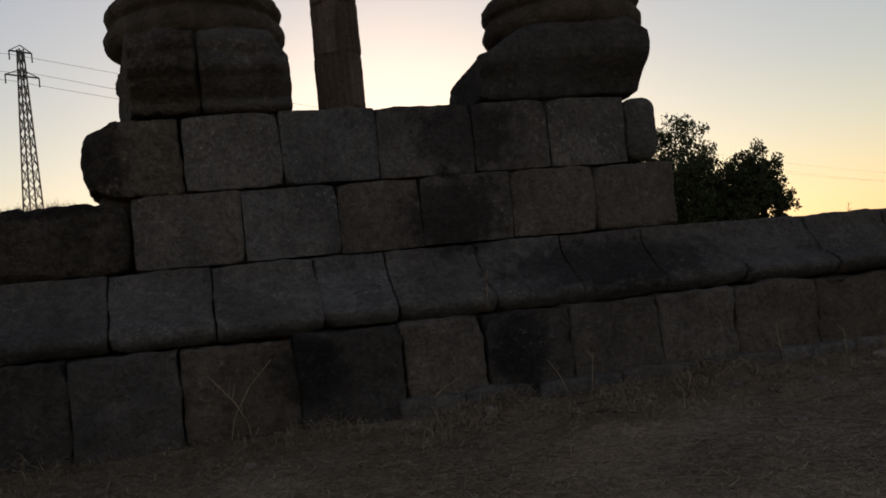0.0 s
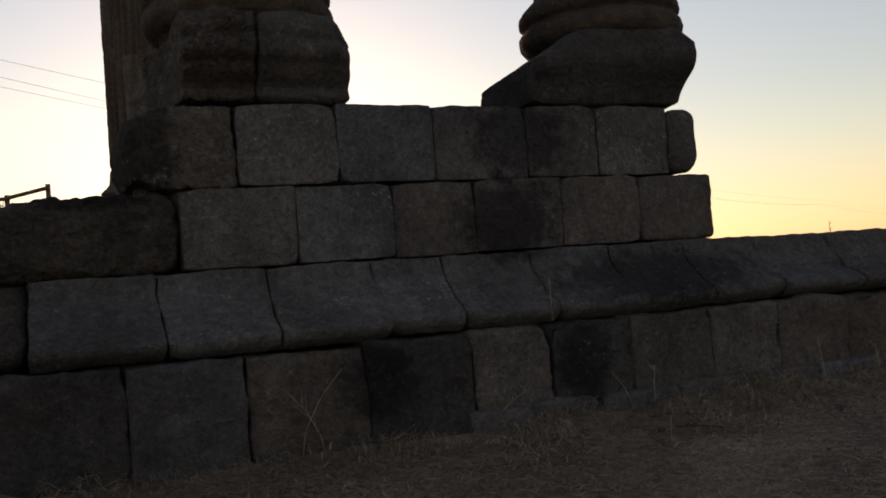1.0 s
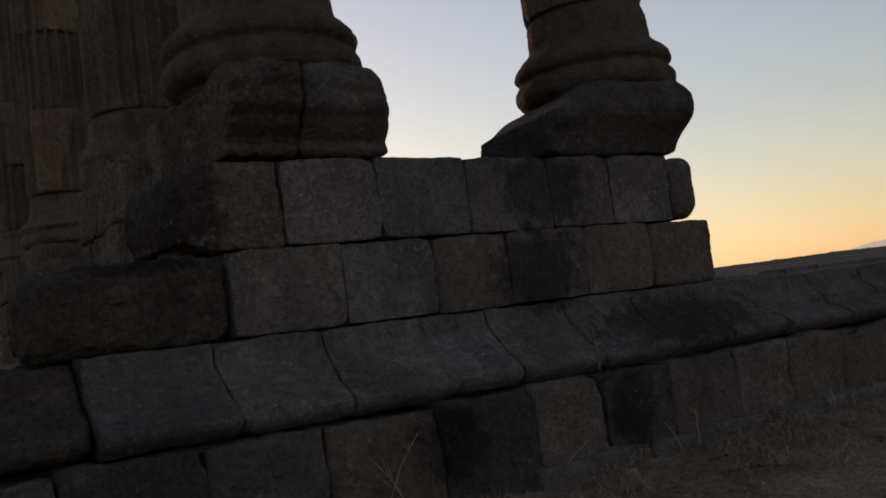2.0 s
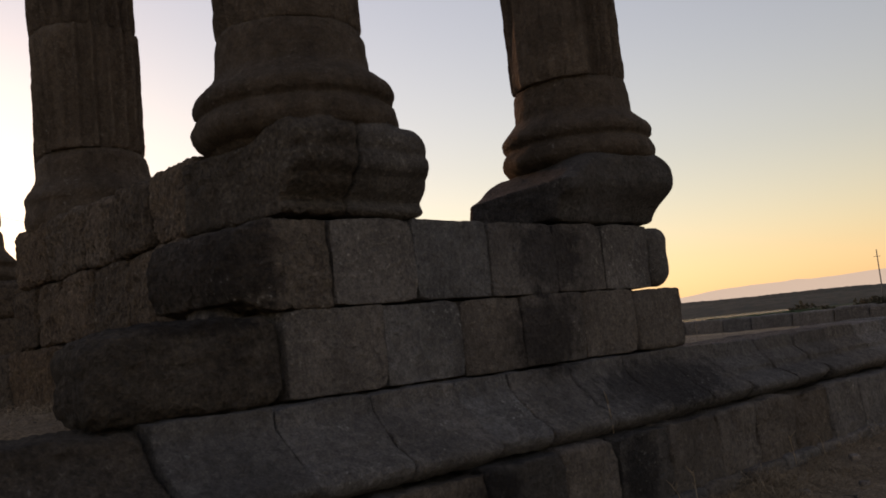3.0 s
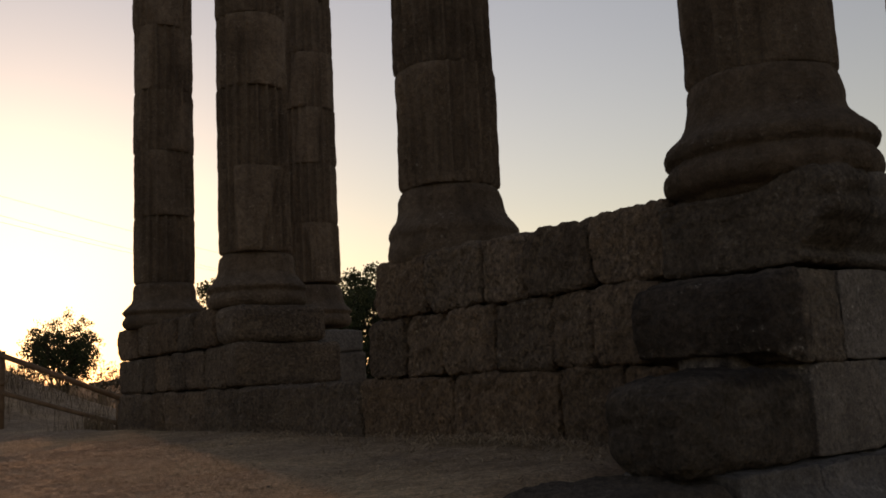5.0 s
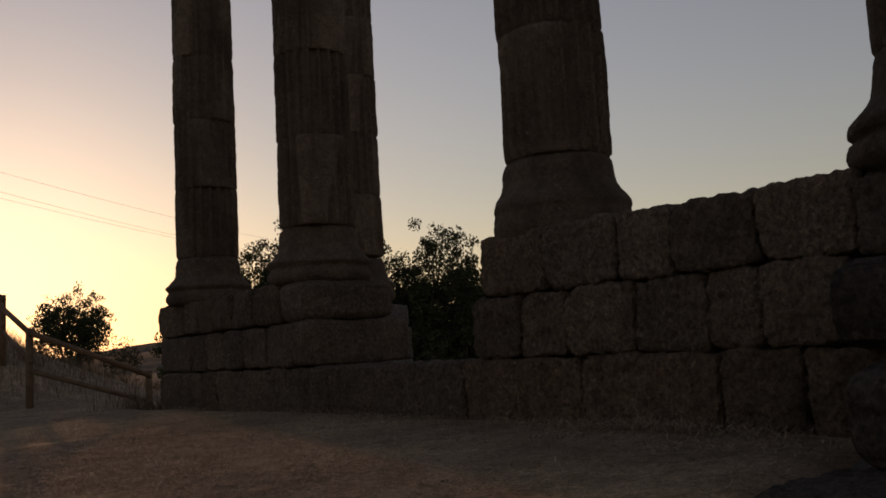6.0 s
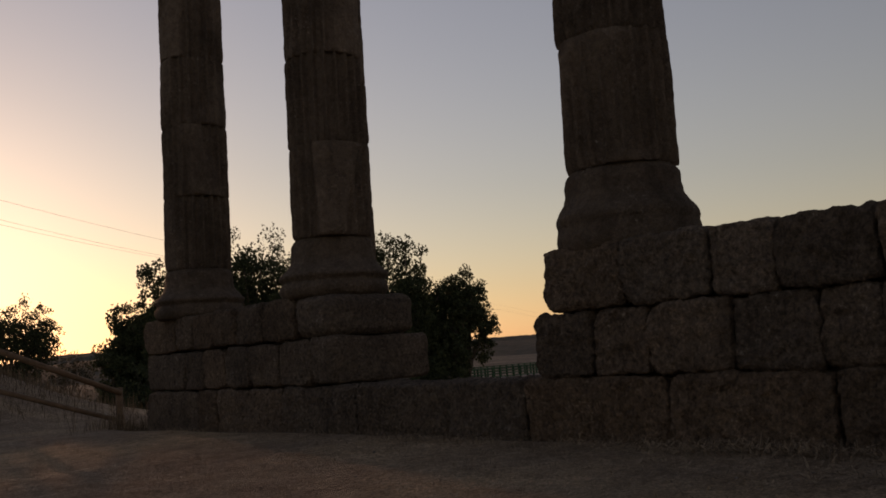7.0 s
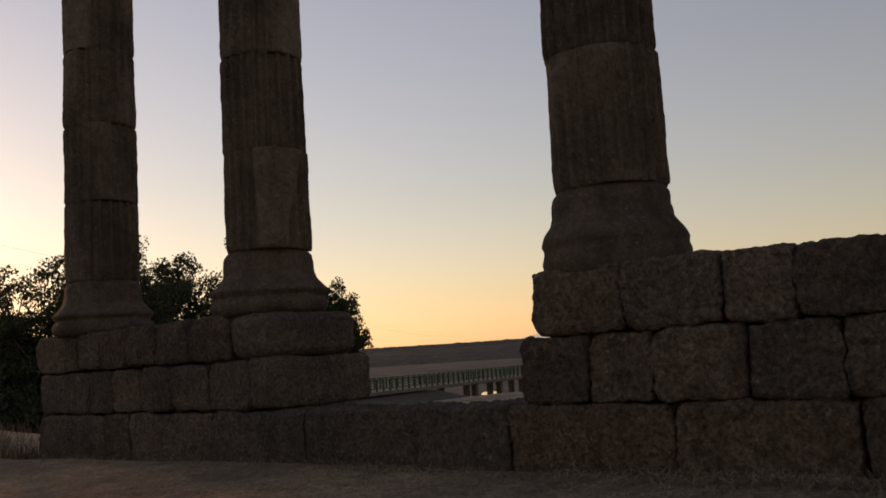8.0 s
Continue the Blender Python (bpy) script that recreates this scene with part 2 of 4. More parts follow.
def stone(wall, a, b, z0, z1, out, deep, r=0.045, rough=0.016, tone=None, along="x", shape=None, step=0.05, name="stone_block", label="", gap=0.006, pit=0.0, material=None, chip=0.04):
    """One block of a wall: from a to b along it, z0 to z1 high, its face standing out by out and reaching in by deep."""
    stone_count[0] += 1
    rnd = random.Random(stone_count[0] * 13 + 5)
    out += rnd.uniform(-0.012, 0.012)
    lo, hi = -out, deep
    size = (b - a - gap, hi - lo, z1 - z0 - gap * 0.7)
    mid = ((a + b) / 2, (lo + hi) / 2, (z0 + z1) / 2)
    if along == "y":
        size = (size[1], size[0], size[2])
        mid = (mid[1], mid[0], mid[2])
    v, f = stone_mesh(size, r * rnd.uniform(0.8, 1.3), stone_count[0], rough, step, shape, pit, chip)
    ob = link_mesh(name, v, f, material or GRANITE, wall, label)
    ob.matrix_basis = pose(*mid, rnd.uniform(-0.5, 0.5), rnd.uniform(-0.5, 0.5), rnd.uniform(-0.5, 0.5))
    t = tone if tone is not None else rnd.uniform(0.72, 1.05)
    warm = rnd.uniform(-0.05, 0.05)
    if isinstance(t, tuple):
        t, warm = t
    ob.color = (t * (1 + warm), t, t * (1 - warm), 1)
    return ob


def course(wall, joints, z0, z1, out, deep, **kw):
    tones = kw.pop("tones", {})
    wob = kw.pop("wobble", 0.012)
    for i in range(len(joints) - 1):
        rnd = random.Random(i * 31 + int(z0 * 100) + len(joints))
        stone(wall, joints[i], joints[i + 1], z0, z1 + rnd.uniform(-wob, wob * 0.4), out, deep, tone=tones.get(i), **kw)


# ---------------------------------------------------------------- ground


def ground_height(x, y):
    low = 0.15 + 0.065 * y
    if y > 7.0 or y < -4.0:
        low = 0.15 + 0.065 * (7.0 if y > 0 else -4.0)
    low += 0.02 * max(0.0, min(x, 12.0)) * 0.5
    high = 1.86 - 0.2 * max(0.0, 6.6 - max(y, -2.0)) * smoothstep(7.2, 5.2, y) + 0.035 * max(x, -14.0) * (x < 0)
    w = smoothstep(0.0, 1.0, (-x - 1.3 + 0.35 * (y - 6.0)) / 2.2)
    w = max(w, smoothstep(7.5, 7.95, y))
    h = low + (high - low) * w
    if x > 0.4 and y > 7.4:
        h += (1.62 - h) * smoothstep(0.4, 0.9, x)
    # the mound behind the timber fence
    m = smoothstep(24.5, 33.0, y + 0.25 * x) * smoothstep(6.5, -4.0, x)
    h += 3.72 * m
    # the land falls away to the east and north, and lies low in the distance
    far = math.hypot(max(0.0, x - 20.0), max(0.0, y - 23.0) * smoothstep(4.0, 12.0, x), max(0.0, y - 45.0))
    if x > -30:
        h += 5.5 * smoothstep(230.0, 520.0, far) - 8.5 * smoothstep(0.0, 48.0, far)
        # the bank that carries the near end of the bridge, and a low rise beyond it
        off = abs(y - 64.0 - 0.075 * (x - 12.0))
        bank = -0.3 - 0.4 * max(0.0, off - 4.5)
        h += max(0.0, bank - h) * smoothstep(88.0, 72.0, x) * smoothstep(2.0, 14.0, x)
        h += 6.0 * math.exp(-((x - 200.0) / 45.0) ** 2 - ((y - 50.0) / 28.0) ** 2)
    h += 0.035 * noise.noise(Vector((x * 0.8, y * 0.8, 0))) + 0.015 * noise.noise(Vector((x * 3.1, y * 3.1, 4)))
    return h


def spaced(near0, near1, step, far, grow):
    vals = []
    v = near0
    while v <= near1:
        vals.append(v)
        v += step
    s, v = step, vals[-1]
    while v < far:
        s *= grow
        v += s
        vals.append(v)
    s, v = step, vals[0]
    while v > -far:
        s *= grow
        v -= s
        vals.insert(0, v)
    return vals


gx, gy = spaced(-12, 14, 0.22, 4500, 1.09), spaced(-2, 32, 0.22, 4500, 1.09)
gverts = [(x, y, ground_height(x, y)) for y in gy for x in gx]
gn = len(gx)
gfaces = [(j * gn + i, j * gn + i + 1, (j + 1) * gn + i + 1, (j + 1) * gn + i) for j in range(len(gy) - 1) for i in range(gn - 1)]
ground = link_mesh("ground", gverts, gfaces, DIRT)
tagged(ground, "trodden brown earth with dry straw litter sloping up to the ruin", "ground", kind="structure")

# ---------------------------------------------------------------- podium, south side
SOUTH = pose(0, 7.06, 0, 0, 0, -1.65)
WEST = pose(-0.19, 7.06, 0, 0, 0, -3.4)
wall_south = holder("wall_south", SOUTH, "weathered brown granite podium wall of squared blocks with a sloping moulding", "wall", kind="structure")


def moulding(p, f):
    """Sloping cyma face: narrow fillet on top, hollow, then a swelling roll at the foot."""
    t = (f.z + 1) / 2
    w = max(0.0, min(1.0, (1 - f.y) / 2))
    prof = 0.40 - 0.37 * smoothstep(0.12, 0.95, t) + 0.06 * math.exp(-((t - 0.2) / 0.13) ** 2) - 0.016 * math.exp(-((t - 0.42) / 0.05) ** 2) + 0.02 * smoothstep(0.76, 0.9, t) - 0.05 * smoothstep(0.1, 0.0, t)
    return Vector((p.x, p.y - prof * w ** 3, p.z))


def rounded_end(p, f):
    return Vector((p.x, p.y, p.z - 0.07 * smoothstep(-0.3, -1.0, f.x) * max(0.0, f.z)))


def worn_west(p, f):
    """A corner stone, sharp at its joint and worn round at the free end."""
    e = smoothstep(0.1, -1.0, f.x)
    return Vector((p.x + 0.05 * e * (f.z * f.z + max(0.0, -f.y) ** 3), p.y + 0.07 * e * e * max(0.0, -f.y), p.z - 0.06 * e * e * f.z))


# foundation, lower course, moulding, two upper courses; tones: brightness, or brightness and warmth
course(wall_south, [1.55, 2.05, 2.6, 3.3, 4.01, 4.71, 5.45, 6.15, 6.95, 7.7, 8.6, 9.5, 10.4], 0.42, 0.73, 0.66, 0.2, r=0.04, rough=0.02)
course(wall_south, [-2.1, -1.4, -0.66, 0.065, 0.855, 1.625, 2.25, 2.94, 3.69, 4.38, 5.16, 5.95, 6.75, 7.6, 8.4, 9.3, 10.4], 0.55, 1.265, 0.58, 0.2,
       r=0.026, rough=0.03, pit=0.2, step=0.042, gap=0.005, tones={0: 0.6, 1: 0.5, 2: 0.66, 3: (0.68, 0.1), 4: 0.42, 5: (0.84, 0.05), 6: 0.45, 7: (0.64, 0.05), 8: (0.85, 0.04), 9: (0.75, 0.08), 10: (0.65, 0.12)})


def moulding_end(p, f):
    """The moulding's last stone, its free end worn round."""
    q = moulding(p, f)
    e = smoothstep(-0.35, -1.0, f.x)
    return Vector((q.x, q.y + 0.3 * e * max(0.0, (1 - f.y) / 2) ** 2, q.z - 0.22 * e * max(0.0, (f.z + 1) / 2)))


stone(wall_south, -2.35, -1.17, 1.27, 1.82, 0.05, 0.75, r=0.08, rough=0.03, pit=0.4, shape=moulding_end, step=0.03, tone=(0.55, 0.0), material=CORNER)
course(wall_south, [-1.17, -0.4, 0.33, 1.09, 1.65, 2.4, 3.12, 3.86, 4.62], 1.27, 1.825, 0.05, 0.75, r=0.014, rough=0.016, pit=0.3, shape=moulding, step=0.03, wobble=0.004, gap=0.007, chip=0.03,
       tones={0: (0.72, -0.04), 1: (0.92, -0.04), 2: (0.95, -0.03), 3: (1.02, -0.07), 4: (0.85, -0.03), 5: 0.75, 6: 0.68, 7: 0.7})


def grooved_moulding(p, f):
    """The same profile, better kept: a raised fillet along the top and a deep groove above the roll."""
    t = (f.z + 1) / 2
    q = moulding(p, f)
    w = max(0.0, min(1.0, (1 - f.y) / 2))
    cut = 0.055 * math.exp(-((t - 0.44) / 0.05) ** 2) - 0.03 * math.exp(-((t - 0.22) / 0.12) ** 2) - 0.02 * smoothstep(0.74, 0.8, t)
    return Vector((q.x, q.y + cut * w ** 3, q.z))


course(wall_south, [4.62, 5.48, 6.3, 7.1, 7.95, 8.8, 9.6, 10.4], 1.27, 1.812, 0.05, 0.75,
       r=0.016, rough=0.016, pit=0.2, shape=grooved_moulding, step=0.03, wobble=0.004, gap=0.003, tones={0: 0.75, 1: 0.72, 2: 0.68, 3: 0.74})
stone(wall_south, -1.43, -0.2, 1.828, 2.38, 0.03, 0.62, r=0.15, rough=0.03, tone=(0.55, 0.0), shape=rounded_end, pit=0.45, step=0.026, material=CORNER)
course(wall_south, [-0.2, 0.6, 1.34, 2.01, 2.78, 3.53], 1.835, 2.395, 0.0, 0.85, r=0.01, rough=0.012, pit=0.2, step=0.036, gap=0.004, wobble=0.006, chip=0.025,
       tones={0: (0.9, 0.02), 1: (1.0, -0.06), 2: (0.82, 0.06), 3: 0.78, 4: (0.8, 0.06)})
stone(wall_south, 3.53, 4.28, 1.835, 2.39, 0.04, 0.85, r=0.045, rough=0.018, pit=0.2, step=0.036, gap=0.009, tone=(0.74, 0.06))
stone(wall_south, -0.55, 0.197, 2.4, 2.975, 0.0, 1.06, r=0.022, rough=0.02, tone=(0.88, 0.0), shape=worn_west, step=0.026, pit=0.45, gap=0.004, chip=0.02, material=CORNER)
course(wall_south, [0.2, 0.945, 1.71, 2.5, 3.17, 3.89], 2.4, 2.985, 0.0, 0.9, r=0.01, rough=0.012, pit=0.2, step=0.036, gap=0.004, wobble=0.006, chip=0.025,
       tones={0: (1.0, 0.0), 1: (0.9, -0.07), 2: (0.88, 0.0), 3: 0.8, 4: (0.92, 0.0)})
stone(wall_south, 3.89, 4.19, 2.41, 2.97, 0.05, 0.9, r=0.1, rough=0.022, tone=0.82)
# added out of sight: keeps daylight from showing through the joints
blocker = link_mesh("rubble_core", *stone_mesh((4.55, 0.5, 1.6), 0.1, 3, 0.05, 0.2), GRANITE, wall_south, "dark rubble fill behind the facing blocks")
blocker.matrix_basis = pose(1.83, 0.6, 2.05)

# ---------------------------------------------------------------- podium, west side
wall_west = holder("wall_west", WEST, "weathered granite side wall of the podium, three courses", "wall", kind="structure")
course(wall_west, [0.75, 1.52, 2.22, 3.65, 5.27, 6.4, 7.98, 9.64, 11.42, 12.05, 13.85], 1.72, 2.45, 0.02, 0.95, along="y", r=0.04, rough=0.028, step=0.024, pit=0.5, gap=0.011, chip=0.06, material=ROUGH,
       tones={2: (0.95, 0.06), 3: (0.9, 0.08), 4: 0.8, 5: 0.78})
course(wall_west, [1.13, 1.82, 2.29, 2.99, 3.80, 4.39, 5.1], 2.446, 3.045, 0.0, 0.95, along="y", r=0.042, rough=0.028, step=0.024, pit=0.5, gap=0.012, chip=0.06, material=ROUGH,
       tones={2: 0.85, 3: 1.08, 4: 0.95})
stone(wall_west, 0.92, 1.04, 3.05, 3.5, -0.03, 0.8, along="y", r=0.05, rough=0.04, tone=0.8, material=ROUGH)
TOPS = [(1.04, 3.6), (1.81, 3.605), (2.59, 3.615), (3.15, 3.63), (4.02, 3.635), (4.93, 0)]
for (v0, top), (v1, _) in zip(TOPS[:-1], TOPS[1:]):
    stone(wall_west, v0, v1, 3.045, top, 0.0, 0.95, along="y", r=0.044, rough=0.028, step=0.024, pit=0.5, gap=0.012, chip=0.06, material=ROUGH)
# unseen filler against light leaking between the side wall's stones
blocker = link_mesh("rubble_core", *stone_mesh((0.6, 3.6, 1.7), 0.1, 4, 0.04, 0.2), GRANITE, wall_west, "dark rubble fill behind the facing blocks")
blocker.matrix_basis = pose(0.55, 2.9, 2.6)
wall_north_west = holder("wall_north_west", WEST, "weathered granite side wall of the podium beyond the gap", "wall", kind="structure")
stone(wall_north_west, 8.44, 8.92, 2.46, 3.06, 0.03, 1.6, along="y", r=0.09, rough=0.03, tone=0.88, step=0.045, material=ROUGH)
stone(wall_north_west, 8.44, 9.27, 3.055, 3.59, 0.05, 1.42, along="y", r=0.13, rough=0.03, tone=0.95, step=0.045, material=ROUGH)
course(wall_north_west, [8.92, 9.72, 10.5, 11.2, 11.88, 12.47, 13.8], 2.46, 3.05, 0.0, 1.0, along="y", r=0.048, rough=0.026, step=0.036, gap=0.013, pit=0.4, chip=0.08, material=ROUGH)
course(wall_north_west, [9.27, 10.1, 10.85, 11.55, 12.2, 12.75, 13.95], 3.06, 3.61, 0.0, 1.0, along="y", r=0.048, rough=0.026, step=0.036, gap=0.013, pit=0.4, chip=0.08, material=ROUGH)
# another unseen light stop, behind the wall beyond the gap
blocker = link_mesh("rubble_core", *stone_mesh((0.6, 4.6, 1.3), 0.1, 6, 0.04, 0.2), GRANITE, wall_north_west, "dark rubble fill behind the facing blocks")
blocker.matrix_basis = pose(0.6, 11.4, 2.9)
NORTH = pose(0.4, 19.0, 0, 0, 0, -1.65)
wall_north = holder("wall_north", NORTH, "low granite wall under the rear columns", "wall", kind="structure")
course(wall_north, [0.9, 1.8, 2.6, 3.4, 4.32], 1.2, 2.46, 0.0, 1.2, r=0.05, rough=0.03, step=0.15)
course(wall_north, [0.7, 1.5, 2.4, 3.1, 3.7, 4.32], 2.46, 3.05, 0.0, 1.2, r=0.05, rough=0.03, step=0.15)
course(wall_north, [0.7, 1.7, 2.6, 3.3, 4.28], 3.06, 3.5, 0.0, 1.2, r=0.05, rough=0.03, step=0.15)
wall_east = holder("wall_east", pose(18.0, 22.0, 0, 0, 0, -93.4), "low line of granite blocks across the dry ground", "wall", kind="structure")
course(wall_east, [i * 0.95 + 0.1 * math.sin(i * 2.3) for i in range(24)], 1.2, 1.97, 0.0, 0.6, r=0.05, rough=0.03, step=0.2, wobble=0.04, tones={i: 0.85 + 0.12 * (i % 3) for i in range(24)})

# ---------------------------------------------------------------- columns


def revolved(profile, seed, rough, flutes=0, depth=0.0, sides=96, chip=0.0):
    """A turned stone: rings of (z, r), eroded; flutes hollowed by depth; edges chipped at both ends."""
    verts, faces = [], []
    z_low, z_high = profile[0][0], profile[-1][0]
    off = Vector((seed * 3.3, seed * 7.7, seed * 1.9))
    for z, r in profile:
        for i in range(sides):
            a = 2 * math.pi * i / sides
            d = Vector((math.cos(a), math.sin(a), 0))
            w = d * r + Vector((0, 0, z)) + off
            rr = r + rough * (noise.noise(w * 1.6) + 0.5 * noise.noise(w * 5.0) + 0.45 * noise.noise(w * 13.0))
            if flutes:
                worn = 0.12 + 0.88 * smoothstep(-0.22, 0.08, noise.noise(Vector((w.x * 1.4, w.y * 1.4, w.z * 0.5))))
                rr -= 1.3 * depth * worn * smoothstep(0.08, 0.75, abs(math.sin(a * flutes / 2)))
            if chip:
                edge = min(z - z_low, z_high - z)
                rr -= chip * math.exp(-edge / 0.026) * (0.5 + 1.8 * max(0.0, noise.noise(w * 2.6 + Vector((1, 8, 3)))))
            verts.append((d.x * rr, d.y * rr, z))
    n = len(profile)
    for k in range(n - 1):
        for i in range(sides):
            j = (i + 1) % sides
            faces.append((k * sides + i, k * sides + j, (k + 1) * sides + j, (k + 1) * sides + i))
    faces.append(tuple(range(sides))[::-1])
    faces.append(tuple((n - 1) * sides + i for i in range(sides)))
    return verts, faces


ATTIC = [(0.0, 0.56), (0.05, 0.6), (0.07, 0.65), (0.1, 0.692), (0.14, 0.715), (0.18, 0.72), (0.22, 0.712), (0.255, 0.692), (0.275, 0.668), (0.29, 0.66), (0.305, 0.672), (0.33, 0.698),
         (0.365, 0.708), (0.4, 0.7), (0.44, 0.668), (0.48, 0.625), (0.52, 0.585), (0.555, 0.556), (0.58, 0.545), (0.64, 0.54), (0.72, 0.537), (0.79, 0.53), (0.835, 0.518), (0.86, 0.5)]
MID = [(0.0, 0.64), (0.03, 0.69), (0.08, 0.722), (0.13, 0.728), (0.175, 0.712), (0.205, 0.69), (0.225, 0.682), (0.25, 0.7), (0.28, 0.728), (0.305, 0.73), (0.33, 0.708), (0.37, 0.665), (0.42, 0.615), (0.47, 0.578),
       (0.53, 0.556), (0.62, 0.548), (0.7, 0.542), (0.745, 0.53), (0.775, 0.51), (0.8, 0.48)]
WORN = [(0.0, 0.61), (0.03, 0.655), (0.08, 0.682), (0.15, 0.69), (0.21, 0.682), (0.25, 0.672), (0.28, 0.67), (0.32, 0.678), (0.36, 0.67), (0.4, 0.648), (0.44, 0.62), (0.48, 0.592), (0.52, 0.57),
        (0.57, 0.557), (0.63, 0.55), (0.7, 0.546), (0.735, 0.538), (0.77, 0.515), (0.8, 0.48)]


def steps(z0, z1, r0, r1, n):
    out = []
    for i in range(n + 1):
        t = i / n
        t = 0.5 - 0.5 * math.cos(math.pi * t) if n < 8 else t
        out.append((z0 + (z1 - z0) * t, r0 + (r1 - r0) * t))
    extra = [(z0 + 0.008, r0), (z0 + 0.02, r0), (z0 + 0.04, r0), (z1 - 0.04, r1), (z1 - 0.02, r1), (z1 - 0.008, r1)]
    return sorted(out + extra)


def column(x, y, z, base, seams, seed, flute=0.03, radius=0.525, label="", shift=(0, 0), dark=1.0):
    """Base, then drums between the seams, each worn in its own way."""
    ob = holder("column", pose(x, y, z), label or "fluted brown granite column of stacked drums on a worn base", "column", "temple columns")
    fine = []
    for (za, ra), (zb, rb) in zip(base[:-1], base[1:]):
        fine += [(za, ra), ((za + zb) / 2, (ra + rb) / 2)]
    v, f = revolved(fine + [base[-1]], seed, 0.026, sides=144)
    b = link_mesh("base", v, f, SHAFT, ob, "worn moulded base")
    b.color = (0.68 * dark, 0.665 * dark, 0.655 * dark, 1)
    rnd = random.Random(seed)
    for i in range(len(seams) - 1):
        lo, hi = seams[i] - z + 0.0004, seams[i + 1] - z - 0.0004
        r = radius * (1 - 0.005 * i) + rnd.uniform(-0.006, 0.006)
        v, f = revolved(steps(lo, hi, r, r - 0.003, 22), seed * 10 + i, 0.014, 20, flute * rnd.uniform(0.85, 1.1), 200, 0.03)
        d = link_mesh("drum", v, f, SHAFT, ob)
        d.matrix_basis = pose(shift[0] + rnd.uniform(-0.008, 0.008), shift[1] + rnd.uniform(-0.008, 0.008), 0, 0, 0, rnd.uniform(-0.8, 0.8))
        t = rnd.uniform(0.78, 0.95) * dark
        d.color = (t, t * 0.98, t * 0.96, 1)
    return ob


def plinth_out(t):
    """How far a plinth's front stands out at height t of 1: flush foot, low fillet, groove, then a swelling with two shallow bands."""
    out = 0.2 * smoothstep(0.1, 0.5, t) + 0.03 * math.exp(-((t - 0.07) / 0.05) ** 2) - 0.07 * smoothstep(0.8, 1.0, t)
    return out - 0.035 * math.exp(-((t - 0.17) / 0.04) ** 2) - 0.03 * math.exp(-((t - 0.38) / 0.04) ** 2) - 0.022 * math.exp(-((t - 0.64) / 0.04) ** 2)


def plinth_west(p, f):
    """The half over the corner: its west side plain and splayed, its top rising from the west to a blunt crest in front."""
    t, back = (f.z + 1) / 2, (f.y + 1) / 2
    west = max(0.0, -f.x)
    y = p.y - plinth_out(t) * max(0.0, -f.y) ** 0.7
    x = p.x + 0.11 * west * (1 - back) - 0.03 * west * back
    drop = 0.17 * smoothstep(0.5, -0.9, f.x) * smoothstep(-0.9, -0.1, f.y + 0.6 * (f.x + 1)) + 0.07 * smoothstep(-0.2, -1.0, f.y) * west
    return Vector((x, y, p.z - drop * max(0.0, f.z)))


def plinth_east(p, f):
    """The other half: nearly upright free end, its upper corner rounded off."""
    t = (f.z + 1) / 2
    e = max(0.0, f.x)
    y = p.y - plinth_out(t) * max(0.0, -f.y) ** 0.7 * (1 - 0.5 * smoothstep(0.6, 1.0, e))
    x = p.x - (0.05 * t + 0.04 * smoothstep(0.75, 1.0, t)) * smoothstep(0.3, 1.0, e)
    z = p.z - max(0.0, f.z) * (0.13 * smoothstep(0.55, 1.0, e) ** 1.5 + 0.05 * smoothstep(-0.4, 0.4, f.x))
    return Vector((x, y, z))


plinth = holder("plinth", SOUTH, "rough eroded granite plinth of two stones under a column", "plinth")
stone(plinth, -0.25, 0.372, 2.99, 3.67, 0.0, 1.0, r=0.05, rough=0.022, tone=(0.7, 0.0), shape=plinth_west, step=0.026, pit=0.4, material=CORNER, label="eroded granite half", gap=0.0, chip=0.0)
stone(plinth, 0.372, 1.09, 2.99, 3.655, 0.0, 1.15, r=0.05, rough=0.02, tone=(0.72, 0.02), shape=plinth_east, step=0.03, label="eroded granite half with a rounded corner", gap=0.0, chip=0.0)


def plinth_leaning(p, f):
    """West end broken back to a long slope; the front overhangs most at the upright east end."""
    t = (f.z + 1) / 2
    east = smoothstep(-0.6, 0.9, f.x)
    out = (0.14 + 0.13 * east) * smoothstep(0.05, 0.6, t) - 0.06 * smoothstep(0.86, 1.0, t)
    y = p.y - out * max(0.0, -f.y) ** 0.7
    west = smoothstep(-0.1, -1.0, f.x)
    back = (f.y + 1) / 2
    drop = 0.26 * west ** 1.6 + 0.05 * smoothstep(0.3, -0.5, f.x) * back + 0.1 * smoothstep(0.7, 1.0, f.x)
    x = p.x + 0.06 * west * back
    return Vector((x, y, p.z - drop * max(0.0, (f.z + 0.4) / 1.4)))


plinth2 = holder("plinth", SOUTH, "eroded granite plinth with one end broken to a slope", "plinth")
stone(plinth2, 2.6, 4.09, 2.99, 3.635, 0.0, 1.1, r=0.07, rough=0.024, tone=(0.5, 0.0), shape=plinth_leaning, label="single eroded stone", step=0.034, chip=0.0)

